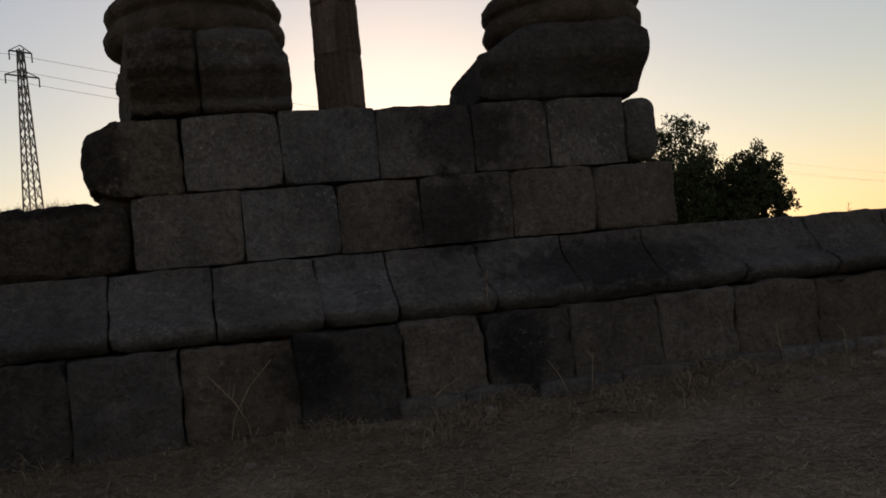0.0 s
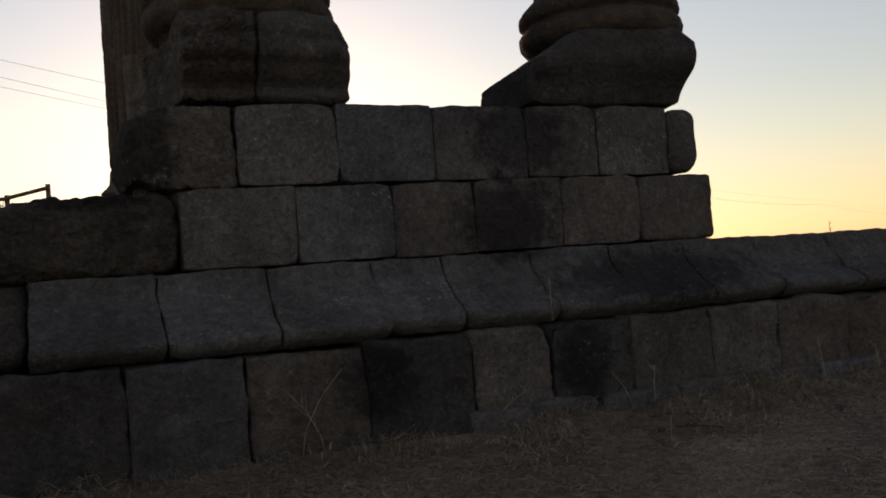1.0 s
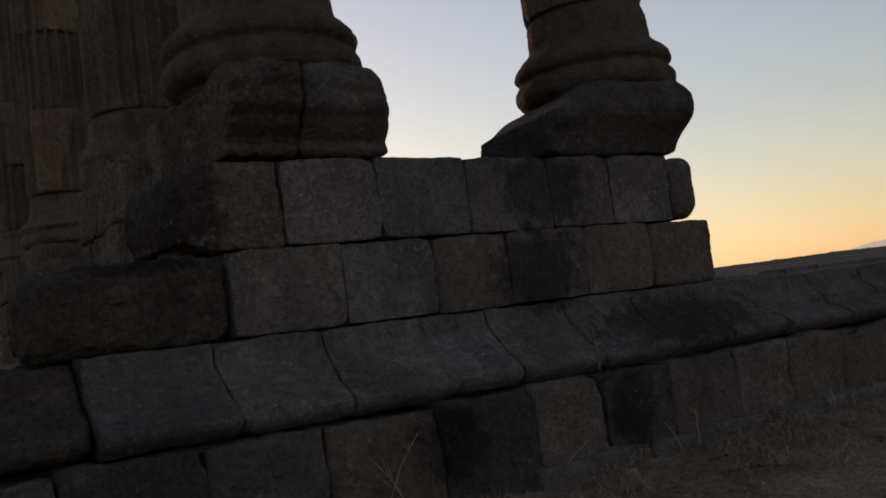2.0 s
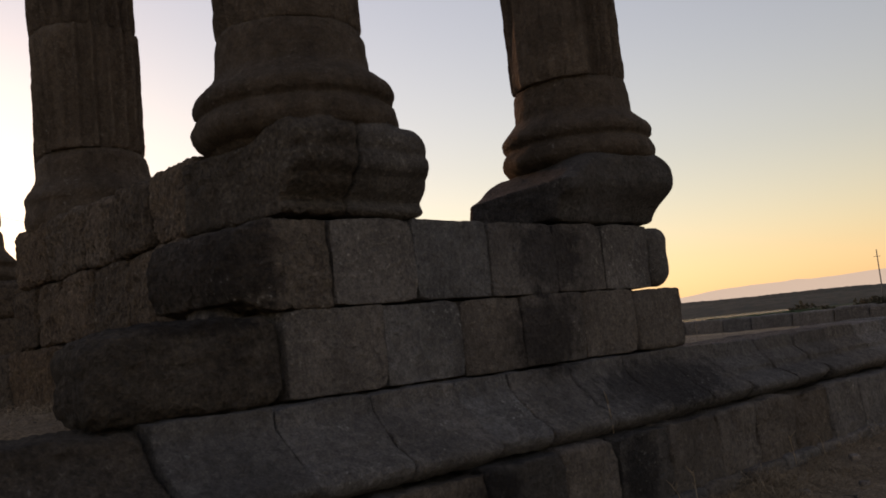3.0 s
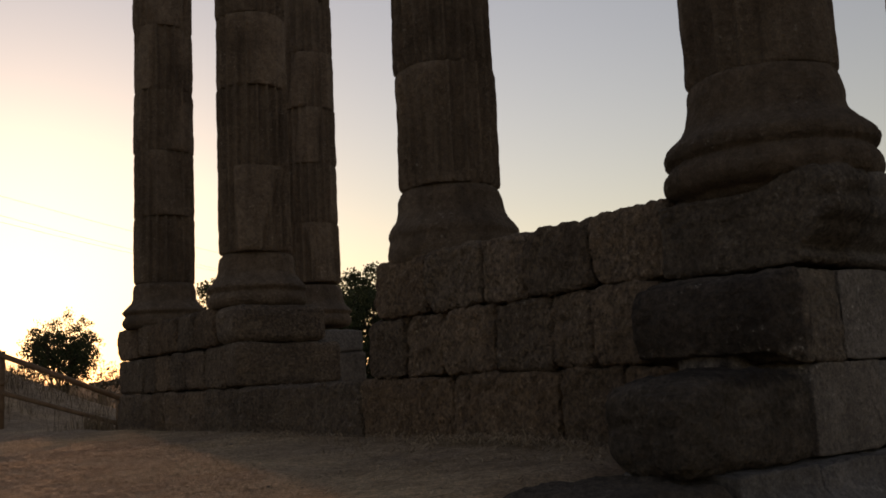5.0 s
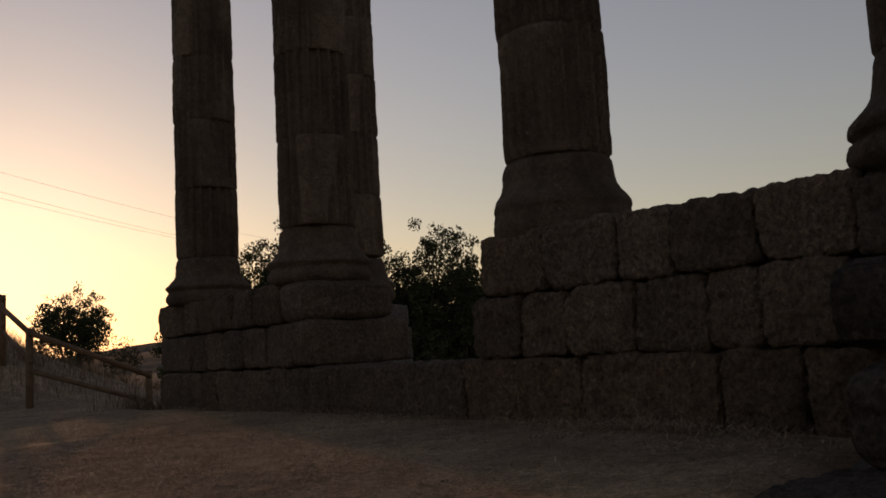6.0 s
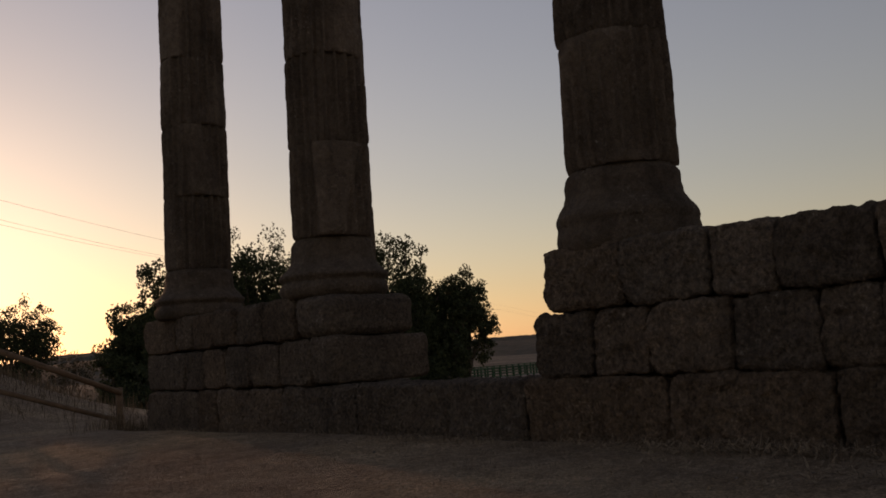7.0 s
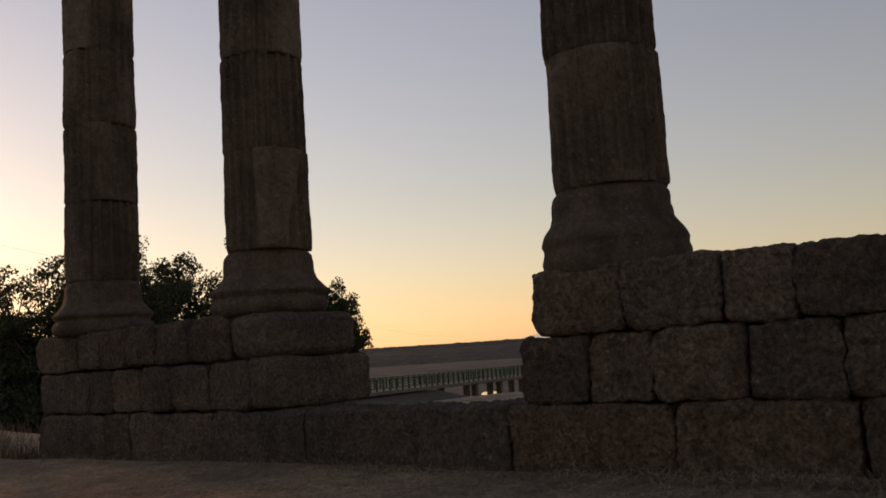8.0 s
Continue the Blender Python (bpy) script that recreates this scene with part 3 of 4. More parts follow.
SEAMS = [4.36, 5.58, 6.78, 7.95, 9.1, 10.2, 11.2]
column(0.412, 7.553, 3.5, ATTIC, SEAMS, 3, 0.045, dark=0.84)
column(3.6, 7.413, 3.5, ATTIC, [4.36] + SEAMS[1:], 5, 0.085, 0.54, shift=(-0.05, -0.02), dark=0.78)
column(0.712, 11.378, 3.56, WORN, [4.36, 5.62] + SEAMS[2:], 7, 0.075, 0.538, shift=(-0.03, -0.025))
column(1.02, 16.27, 3.58, MID, [4.38, 5.62, 6.84] + SEAMS[3:], 11, 0.075, 0.535, shift=(-0.07, -0.09))
column(1.13, 19.96, 3.58, MID, [4.38, 5.57, 6.75, 7.9] + SEAMS[4:], 13, 0.07, 0.538)
column(4.08, 19.7, 3.58, MID, [4.44, 5.6, 6.8] + SEAMS[3:], 17, 0.07, 0.53)

# ---------------------------------------------------------------- timber fence, pylon and wires


def beam(p, q, w, h, sides=4, r_end=1.0):
    """Verts and faces of a bar from p to q; four-sided, or round with more sides."""
    p, q = Vector(p), Vector(q)
    rot = (q - p).to_track_quat("Z", "Y").to_matrix()
    verts, faces = [], []
    for e, s in ((p, 1.0), (q, r_end)):
        for i in range(sides):
            a = 2 * math.pi * (i + 0.5) / sides
            verts.append(e + rot @ Vector((math.cos(a) * w * 0.5 * s * (1.414 if sides == 4 else 1), math.sin(a) * h * 0.5 * s * (1.414 if sides == 4 else 1), 0)))
    for i in range(sides):
        j = (i + 1) % sides
        faces.append((i, j, sides + j, sides + i))
    faces.append(tuple(range(sides))[::-1])
    faces.append(tuple(range(sides, 2 * sides)))
    return verts, faces


def join(pieces):
    verts, faces = [], []
    for v, f in pieces:
        o = len(verts)
        verts += list(v)
        faces += [tuple(i + o for i in g) for g in f]
    return verts, faces


fence = holder("timber_fence", pose(0, 0, 0), "brown weathered timber fence with rails running down the bank", "fence")
POSTS = [(-3.6, 31.3, 5.15), (-1.33, 30.8, 5.2), (-0.2, 30.5, 5.47), (-0.06, 28.1, 4.45), (-0.28, 25.3, 3.52), (2.2, 25.2, 2.52)]
for x, y, top in POSTS:
    link_mesh("post", *beam((x, y, ground_height(x, y) - 0.3), (x, y, top), 0.15, 0.15, 10), TIMBER, fence)
for (x0, y0, z0), (x1, y1, z1) in zip(POSTS[:-1], POSTS[1:]):
    drop = 0.34 if z0 - z1 > 0.2 and y0 > 26 else 0.1
    link_mesh("rail", *beam((x0, y0 - 0.09, z0 - drop), (x1, y1 - 0.09, z1 - 0.12), 0.12, 0.12, 10), TIMBER, fence)
    link_mesh("rail", *beam((x0, y0 - 0.09, z0 - 0.88), (x1, y1 - 0.09, z1 - 0.7), 0.1, 0.1, 10), TIMBER, fence)


def lattice_pylon(x, y, z, tall, wide):
    ob = holder("pylon", pose(x, y, z, 0, 0, 35), "grey steel lattice power pylon with crossarms", "pylon", "power pylons")
    legs = [(-1, -1), (1, -1), (1, 1), (-1, 1)]

    def at(s, t):
        w = wide * (1 - 0.78 * t)
        return (s[0] * w / 2, s[1] * w / 2, tall * t)

    for s in legs:
        link_mesh("leg", *beam(at(s, 0), at(s, 1), 0.11, 0.11), STEEL, ob, smooth=False)
    pieces = []
    n = 16
    for k in range(n):
        for i in range(4):
            a, b = legs[i], legs[(i + 1) % 4]
            pieces.append(beam(at(a, k / n), at(b, (k + 1) / n), 0.05, 0.05))
            pieces.append(beam(at(b, k / n), at(a, (k + 1) / n), 0.05, 0.05))
    link_mesh("bracing", *join(pieces), STEEL, ob, smooth=False)
    for zz, half in ((tall * 0.99, 1.0), (tall * 0.9, 1.5)):
        arm = link_mesh("crossarm", *join([beam((-half, 0, zz), (half, 0, zz), 0.12, 0.12), beam((-half, 0, zz), (0, 0, zz + 0.6), 0.07, 0.07), beam((half, 0, zz), (0, 0, zz + 0.6), 0.07, 0.07)]), STEEL, ob, smooth=False)
        for e in (-half, half):
            link_mesh("insulator", *beam((e, 0, zz), (e, 0, zz - 0.8), 0.12, 0.12, 8), STEEL, arm)
    return ob


lattice_pylon(-10.2, 84.4, 2.0, 23.6, 1.7)
LINE = [(-150, -20), (-10.2, 84.4), (115, 173), (330, 300), (640, 470)]
lattice_pylon(LINE[2][0], LINE[2][1], -4.0, 29.0, 3.0)
for zz, sx_, sag in ((25.3, -0.8, 1.6), (23.1, -1.2, 2.2), (23.2, 1.2, 2.6)):
    cable = bpy.data.curves.new("power_line", "CURVE")
    cable.dimensions = "3D"
    cable.bevel_depth = 0.016
    sp = cable.splines.new("POLY")
    pts = []
    for (ax_, ay_), (bx_, by_) in zip(LINE[:-1], LINE[1:]):
        for i in range(24):
            t = i / 24
            pts.append((ax_ + (bx_ - ax_) * t + sx_, ay_ + (by_ - ay_) * t - sx_ * 0.6, zz - sag * 4 * t * (1 - t), 1))
    sp.points.add(len(pts) - 1)
    for q, p in zip(sp.points, pts):
        q.co = p
    cable.materials.append(STEEL)
    tagged(new("power_line", cable), "thin dark overhead power cable strung between pylons", "cable", "power lines")

# ---------------------------------------------------------------- bridge
bridge = holder("road_bridge", pose(12, 60.4, 0, 0, 0, 4.3), "long concrete road bridge with green metal railings", "bridge")
link_mesh("deck", *stone_mesh((260, 7.0, 0.35), 0.05, 1, 0.0, 8.0), CONCRETE, bridge, smooth=False).matrix_basis = pose(130, 3.5, 0.0)
for i in range(28):
    link_mesh("pier", *beam((69 + i * 6, 1.2, -8), (69 + i * 6, 1.2, -0.1), 0.6, 0.6), CONCRETE, bridge, smooth=False)
    link_mesh("pier", *beam((69 + i * 6, 5.8, -8), (69 + i * 6, 5.8, -0.1), 0.6, 0.6), CONCRETE, bridge, smooth=False)
for side, yy in (("near", 0.2), ("far", 6.8)):
    pieces = [beam((0, yy, h), (260, yy, h), 0.09, 0.09) for h in (0.45, 0.73, 1.0, 1.28)]
    link_mesh("handrail", *join(pieces), GREEN, bridge, smooth=False)
    v, f = beam((0, 0, 0.15), (0, 0, 1.34), 0.12, 0.14)
    first = None
    for i in range(140):
        if first is None:
            ob = link_mesh("railing_post", v, f, GREEN, bridge, smooth=False)
            first = ob.data
        else:
            ob = new("railing_post", first)
            ob.parent = bridge
        ob.matrix_basis = pose(i * 1.1, yy, 0)

# ---------------------------------------------------------------- far woods and water


def wooded_ridge(name, r0, r1, top, seed, label):
    """A low ridge round the valley, its surface broken by tree tops."""
    verts, faces = [], []
    na, nr = 1300, 34
    k0 = 900.0 / r0
    for i in range(na):
        a = radians(-40 + 190 * i / (na - 1))
        lower = 1 - 0.3 * smoothstep(radians(58), radians(75), a) + 0.62 * smoothstep(radians(17), radians(24), a) * smoothstep(radians(40), radians(29), a)
        for k in range(nr):
            t = k / (nr - 1)
            r = r0 + (r1 - r0) * t
            q = Vector((math.sin(a) * r, math.cos(a) * r, seed * 50)) * k0
            h = -6 + (top * lower * (0.92 + 0.16 * noise.noise(Vector((a * 7, seed, 0)))) + 6) * math.sin(min(1.0, t * 1.2) * math.pi / 2)
            h += (0.8 * noise.noise(q * 0.05) + 0.7 * noise.noise(q * 0.13) + 0.9 * noise.noise(q * 0.3)) * (t > 0.02) / k0
            verts.append((math.sin(a) * r, math.cos(a) * r, h))
    for i in range(na - 1):
        for k in range(nr - 1):
            faces.append((i * nr + k, i * nr + k + 1, (i + 1) * nr + k + 1, (i + 1) * nr + k))
    ob = link_mesh(name, verts, faces, WOODS)
    return tagged(ob, label, "hill", kind="structure")


wooded_ridge("backdrop_hill", 880, 1300, 18.0, 3.0, "low dark wooded ridge beyond the valley")
wooded_ridge("backdrop_ridge", 2600, 3300, 58.0, 8.0, "far low hills on the horizon")

# mountains at the edge of sight, hardly darker than the sky behind them
HAZE_GLOW = bpy.data.materials.new("haze_glow")
HAZE_GLOW.use_nodes = True
hb = HAZE_GLOW.node_tree.nodes["Principled BSDF"]
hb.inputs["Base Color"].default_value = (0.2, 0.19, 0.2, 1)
# emission close to the sky's colour stands in for haze in the air
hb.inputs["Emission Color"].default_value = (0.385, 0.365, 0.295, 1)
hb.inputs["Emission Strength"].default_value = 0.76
peaks_v, peaks_f = [], []
for i in range(91):
    a = radians(52 + 34 * i / 90)
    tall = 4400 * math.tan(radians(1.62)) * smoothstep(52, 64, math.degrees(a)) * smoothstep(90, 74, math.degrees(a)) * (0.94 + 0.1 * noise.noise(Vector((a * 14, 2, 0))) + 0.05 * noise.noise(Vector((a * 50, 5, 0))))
    for r, h in ((4200, -20), (4350, tall), (4500, -20)):
        peaks_v.append((math.sin(a) * r, math.cos(a) * r, h))
    if i:
        k = 3 * i
        peaks_f += [(k - 3, k - 2, k + 1, k), (k - 2, k - 1, k + 2, k + 1)]
tagged(link_mesh("backdrop_mountains", peaks_v, peaks_f, HAZE_GLOW), "pale mountains far beyond the reservoir, their haze a painted glow", "mountain", kind="structure")

# ---------------------------------------------------------------- trees


def tree(name, x, y, tall, spread, seed, leaves, size, trunk_r, label, low=0.18, lobes=7, leaf=None):
    """Tapered trunk, limbs to each lobe of the crown, and leaves in clumps over the lobes, with gaps between them."""
    rnd = random.Random(seed)
    z = ground_height(x, y)
    ob = holder(name, pose(x, y, z - 0.1), label, "tree")
    z0 = tall * low
    deep = tall - z0
    parts = [(Vector((0, 0, tall - 0.4 * deep)), 0.4 * deep, 0.62 * spread)]
    for k in range(lobes):
        a = 2 * math.pi * (k + rnd.uniform(-0.3, 0.3)) / lobes
        wide = spread * rnd.uniform(0.38, 0.5)
        high = deep * rnd.uniform(0.24, 0.32)
        out = spread - wide
        parts.append((Vector((math.cos(a) * out, math.sin(a) * out, z0 + high + (deep - 2 * high) * rnd.uniform(0.15, 0.85))), high, wide))
    fork = Vector((rnd.uniform(-0.1, 0.1) * spread, rnd.uniform(-0.1, 0.1) * spread, max(z0, tall * 0.1)))
    wood = [beam((0, 0, 0), fork, trunk_r * 2.4, trunk_r * 2.4, 9, 0.75)]
    clumps = []
    for c, high, wide in parts:
        knee = fork.lerp(c, 0.5) + Vector((rnd.uniform(-0.1, 0.1), rnd.uniform(-0.1, 0.1), 0.08)) * spread
        wood.append(beam(fork, knee, trunk_r * 1.1, trunk_r * 1.1, 7, 0.7))
        wood.append(beam(knee, c, trunk_r * 0.77, trunk_r * 0.77, 7, 0.5))
        for k in range(50):
            d = Vector((rnd.gauss(0, 1), rnd.gauss(0, 1), rnd.gauss(0.25, 1))).normalized()
            p = c + Vector((d.x * wide, d.y * wide, d.z * high)) * rnd.uniform(0.3, 1.02)
            if p.z > z0 * 0.6:
                clumps.append((p, rnd.uniform(0.7, 1.3)))
                if k % 3 == 0:
                    wood.append(beam(c, p, trunk_r * 0.3, trunk_r * 0.3, 5, 0.4))
    link_mesh("trunk", *join(wood), BARK, ob, "dark gnarled trunk and limbs")
    reach = 0.055 * (spread + 0.5 * deep)
    verts, faces = [], []
    for i in range(leaves):
        p, s = clumps[rnd.randrange(len(clumps))]
        d = Vector((rnd.gauss(0, 1), rnd.gauss(0, 1), rnd.gauss(0, 0.75)))
        p = p + d.normalized() * rnd.random() ** 0.45 * s * reach
        e = Euler((rnd.uniform(0, 6.3), rnd.uniform(0, 6.3), rnd.uniform(0, 6.3))).to_matrix()
        w = size * rnd.uniform(0.6, 1.3)
        o = len(verts)
        for cx, cy in ((-0.5, 0), (0, -0.32), (0.5, 0), (0, 0.32)):
            verts.append(p + e @ Vector((cx * w, cy * w, 0.05 * w * (cx == 0))))
        faces.append((o, o + 1, o + 2, o + 3))
    tagged(link_mesh("crown", verts, faces, leaf or LEAF, ob, "dense dark green leaves with gaps", smooth=False))
    return ob


def oak(x, y, top, spread, seed, leaves, label, low=0.1):
    tree("holm_oak", x, y, top - ground_height(x, y), spread, seed, int(leaves * 0.8), 0.165, 0.4, label, low)


oak(17.7, 54.5, 7.7, 2.8, 20, 46000, "low dark evergreen oak at the edge of the clump")
oak(20.9, 54.0, 10.9, 4.6, 21, 66000, "broad dark evergreen oak standing on the bank behind the ruin")
oak(24.0, 51.0, 11.7, 5.0, 22, 72000, "broad tall dark evergreen oak behind the ruin")
oak(28.7, 46.5, 11.7, 3.8, 23, 64000, "tall dark evergreen oak with a ragged crown behind the ruin")
oak(31.8, 43.6, 8.3, 2.2, 24, 30000, "lower dark evergreen oak at the clump's edge", 0.3)
for sx0, sy0, top, wide in ((26.0, 44.0, 3.6, 2.6), (30.0, 43.2, 5.0, 1.8), (29.0, 44.6, 7.0, 2.0), (22.6, 50.0, 7.0, 2.6), (25.0, 46.5, 3.6, 2.4), (22.0, 47.5, 3.8, 2.8), (16.0, 50.5, 4.2, 2.6), (19.0, 44.0, 4.6, 2.4)):
    tree("shrub", sx0, sy0, top - ground_height(sx0, sy0), wide, int(sx0 * 7), 9000, 0.19, 0.15, "dark dense evergreen shrub under the oaks", 0.06, 5)
tree("small_oak", 4.35, 36.6, 5.75 - ground_height(4.35, 36.6), 1.42, 34, 15000, 0.08, 0.06, "small round airy oak on the grassy mound", 0.1, 13)
tree("shrub", 5.6, 35.6, 3.9 - ground_height(5.6, 35.6), 0.75, 35, 2200, 0.06, 0.03, "thin low shrub beside the small oak", 0.08, 5, PALE_LEAF)

# ---------------------------------------------------------------- dry grass and litter


def blades(spots, seed, tall, lean, width):
    rnd = random.Random(seed)
    verts, faces = [], []
    for x, y, z, k in spots:
        a = rnd.uniform(0, 2 * math.pi)
        h = tall * k * rnd.uniform(0.4, 1.2)
        b = lean * h * rnd.uniform(0.2, 1.0)
        side = Vector((-math.sin(a), math.cos(a), 0)) * width
        p0 = Vector((x, y, z - 0.01))
        p1 = p0 + Vector((math.cos(a) * b * 0.3, math.sin(a) * b * 0.3, h * 0.6))
        p2 = p0 + Vector((math.cos(a) * b, math.sin(a) * b, h))
        o = len(verts)
        verts += [p0 - side, p0 + side, p1 + side * 0.7, p1 - side * 0.7, p2]
        faces += [(o, o + 1, o + 2, o + 3), (o + 3, o + 2, o + 4)]
    return verts, faces


def tangle(spots, seed, width):
    """Dead straws lying across one another: x, y, z of the ground, height of the heap and length of a straw."""
    rnd = random.Random(seed)
    verts, faces = [], []
    for x, y, z, heap, reach in spots:
        a = rnd.uniform(0, 2 * math.pi)
        d = Vector((math.cos(a), math.sin(a), rnd.gauss(0.0, 0.22))) * reach * rnd.uniform(0.3, 1.0)
        side = Vector((-math.sin(a), math.cos(a), rnd.uniform(-0.5, 0.5))) * width * rnd.uniform(0.6, 1.3)
        p = Vector((x, y, z + 0.01 + heap * rnd.random() ** 1.6))
        bow = Vector((0, 0, rnd.uniform(-0.1, 0.25) * reach))
        o = len(verts)
        verts += [p - side, p + side, p + d * 0.5 + bow + side, p + d * 0.5 + bow - side, p + d + side * 0.4, p + d - side * 0.4]
        faces += [(o, o + 1, o + 2, o + 3), (o + 3, o + 2, o + 4, o + 5)]
    return verts, faces


rg = random.Random(77)
spots = []
for i in range(6500):
    u = rg.uniform(-1.2, 9.0)
    d = abs(rg.gauss(0, 0.28)) + 0.55
    p = SOUTH @ Vector((u, -d - 0.02, 0))
    clump = smoothstep(-0.15, 0.5, noise.noise(Vector((p.x * 2.2, p.y * 2.2, 3))))
    if rg.random() < clump * 1.1 + 0.2:
        spots.append((p.x, p.y, ground_height(p.x, p.y), 0.4 + clump * 0.8))
v, f = blades(spots, 1, 0.11, 2.6, 0.0016)
tagged(link_mesh("dry_grass", v, f, STRAW, smooth=False), "dry straw-coloured grass tufts along the foot of the wall", "grass", kind="stuff")
spots = []
for i in range(16000):
    u = rg.choice((rg.uniform(-1.2, 9.0), rg.gauss(3.2, 1.1)))
    d = abs(rg.gauss(0, 0.55)) + 0.57
    p = SOUTH @ Vector((u, -d - 0.03, 0))
    clump = smoothstep(-0.3, 0.45, noise.noise(Vector((p.x * 1.6, p.y * 1.6, 9))))
    near = smoothstep(1.25, 0.6, d)
    if rg.random() < 0.15 + clump:
        spots.append((p.x, p.y, ground_height(p.x, p.y), 0.02 + 0.07 * clump * near, 0.08 + 0.2 * clump))
v, f = tangle(spots, 6, 0.0017)
tagged(link_mesh("straw_heap", v, f, STRAW, smooth=False), "tangled brown straw heaped along the foot of the wall", "straw", kind="stuff")
spots = []
for i in range(3200):
    q = rg.uniform(0.9, 14.2)
    p = WEST @ Vector((-abs(rg.gauss(0, 0.22)) - 0.04, q, 0))
    clump = smoothstep(-0.1, 0.5, noise.noise(Vector((p.x * 2.0, p.y * 2.0, 7))))
    if rg.random() < clump + 0.03:
        spots.append((p.x, p.y, ground_height(p.x, p.y), 0.3 + clump * 0.6))
v, f = blades(spots, 2, 0.08, 2.4, 0.0028)
tagged(link_mesh("dry_grass", v, f, STRAW, smooth=False), "sparse dry grass along the side wall", "grass", kind="stuff")
spots = []
for i in range(34000):
    x, y = rg.uniform(-14, 9), rg.uniform(25.7, 40)
    if i % 36 == 0:
        q = WEST @ Vector((rg.gauss(0.35, 0.4), 14.2 + abs(rg.gauss(0, 0.5)), 0))
        spots.append((q.x, q.y, ground_height(q.x, q.y), rg.uniform(0.4, 1.3)))
        continue
    if smoothstep(24.0, 32.0, y + 0.25 * x) * smoothstep(7.0, -3.5, x) > rg.uniform(0.03, 0.5):
        spots.append((x, y, ground_height(x, y), rg.uniform(0.5, 1.2)))
v, f = blades(spots, 3, 0.42, 0.9, 0.006)
tagged(link_mesh("tall_dry_grass", v, f, WEEDS, smooth=False), "tall brown dry grass on the mound", "grass", kind="stuff")

spots = []
for i in range(3200):
    q, mass = rg.choice(((rg.gauss(3.4, 0.8), 1.0), (rg.gauss(2.6, 0.5), 1.0), (rg.gauss(6.6, 0.5), 0.4)))
    p = WEST @ Vector((-abs(rg.gauss(0, 0.2)) - 0.05, q, 0))
    spots.append((p.x, p.y, ground_height(p.x, p.y), 0.03 * mass, 0.06 + 0.16 * mass))
for i in range(2600):
    p = WEST @ Vector((-abs(rg.gauss(0, 0.9)) - 0.1, rg.uniform(0.6, 6.5), 0))
    if noise.noise(Vector((p.x * 1.7, p.y * 1.7, 21))) > rg.uniform(-0.2, 0.5):
        spots.append((p.x, p.y, ground_height(p.x, p.y), 0.02, 0.14))
v, f = tangle(spots, 5, 0.0024)
tagged(link_mesh("straw_heap", v, f, STRAW, smooth=False), "tangled dry straw gathered at the foot of the side wall", "straw", kind="stuff")

verts, faces = [], []
for i in range(330000):
    x, y = (rg.uniform(-7, 10), rg.uniform(1.5, 6.8)) if i % 4 else (rg.uniform(-8, 1), rg.uniform(5, 20))
    if i % 4 and rg.random() > smoothstep(-7.0, -2.0, x) * smoothstep(1.5, 4.2, y) * smoothstep(10.0, 8.0, x) or i % 4 == 0 and rg.random() > smoothstep(-8.0, -4.0, x) * smoothstep(20.0, 16.0, y):
        continue
    inside = (SOUTH.inverted() @ Vector((x, y, 0)))
    if inside.y > -0.6 and inside.x > -1.5 and (WEST.inverted() @ Vector((x, y, 0))).x > -0.05:
        continue
    if noise.noise(Vector((x * 1.1, y * 1.1, 1))) < rg.uniform(-0.6, 0.7) + 0.1 * (i % 4 == 0):
        continue
    a, ln = rg.uniform(0, math.pi), rg.uniform(0.02, 0.13)
    z = ground_height(x, y) + rg.uniform(0.002, 0.02)
    d = Vector((math.cos(a), math.sin(a), rg.uniform(-0.12, 0.12))) * ln
    s = Vector((-math.sin(a), math.cos(a), 0)) * rg.uniform(0.0016, 0.0038)
    c = Vector((x, y, z))
    o = len(verts)
    verts += [c - s, c + s, c + d + s, c + d - s]
    faces.append((o, o + 1, o + 2, o + 3))
tagged(link_mesh("straw_litter", verts, faces, STRAW, smooth=False), "scattered dry straw lying on the bare earth", "straw", kind="stuff")

# ---------------------------------------------------------------- mast and water in the distance
mast = holder("radio_mast", pose(281, 97.5, -4), "slender steel mast with a short crossbar far off", "mast")
link_mesh("pole", *beam((0, 0, 0), (0, 0, 20.3), 0.55, 0.55, 6, 0.5), STEEL, mast)
link_mesh("crossbar", *beam((-1.3, 0.5, 18.2), (1.3, -0.5, 18.2), 0.14, 0.14), STEEL, mast)

water_mat, wnodes, wlinks, wb = shader("still_water", 0.06)
wb.inputs["Base Color"].default_value = (0.03, 0.035, 0.04, 1)
wb.inputs["Specular IOR Level"].default_value = 0.5
ripple = noise_node(wnodes, wlinks, wnodes.new("ShaderNodeNewGeometry").outputs["Position"], 1.5, 3)
bump(wnodes, wlinks, wb, [(ripple, 0.01, 0.2)])
pool = [(math.cos(a) * 13.0 * (1 + 0.12 * math.sin(a * 3)), math.sin(a) * 3.4 * (1 + 0.15 * math.cos(a * 2)), 0.0) for a in (2 * math.pi * i / 40 for i in range(40))]
pond = link_mesh("water", pool, [tuple(range(40))], water_mat)
pond.matrix_basis = pose(194, 137.5, max(ground_height(194 + dx, 137.5 + dy) for dx in (-11, 0, 11) for dy in (-8, 0, 8)) + 0.05, 0, 0, 33)
tagged(pond, "small pool of still water reflecting the bright sky", "water", kind="structure")

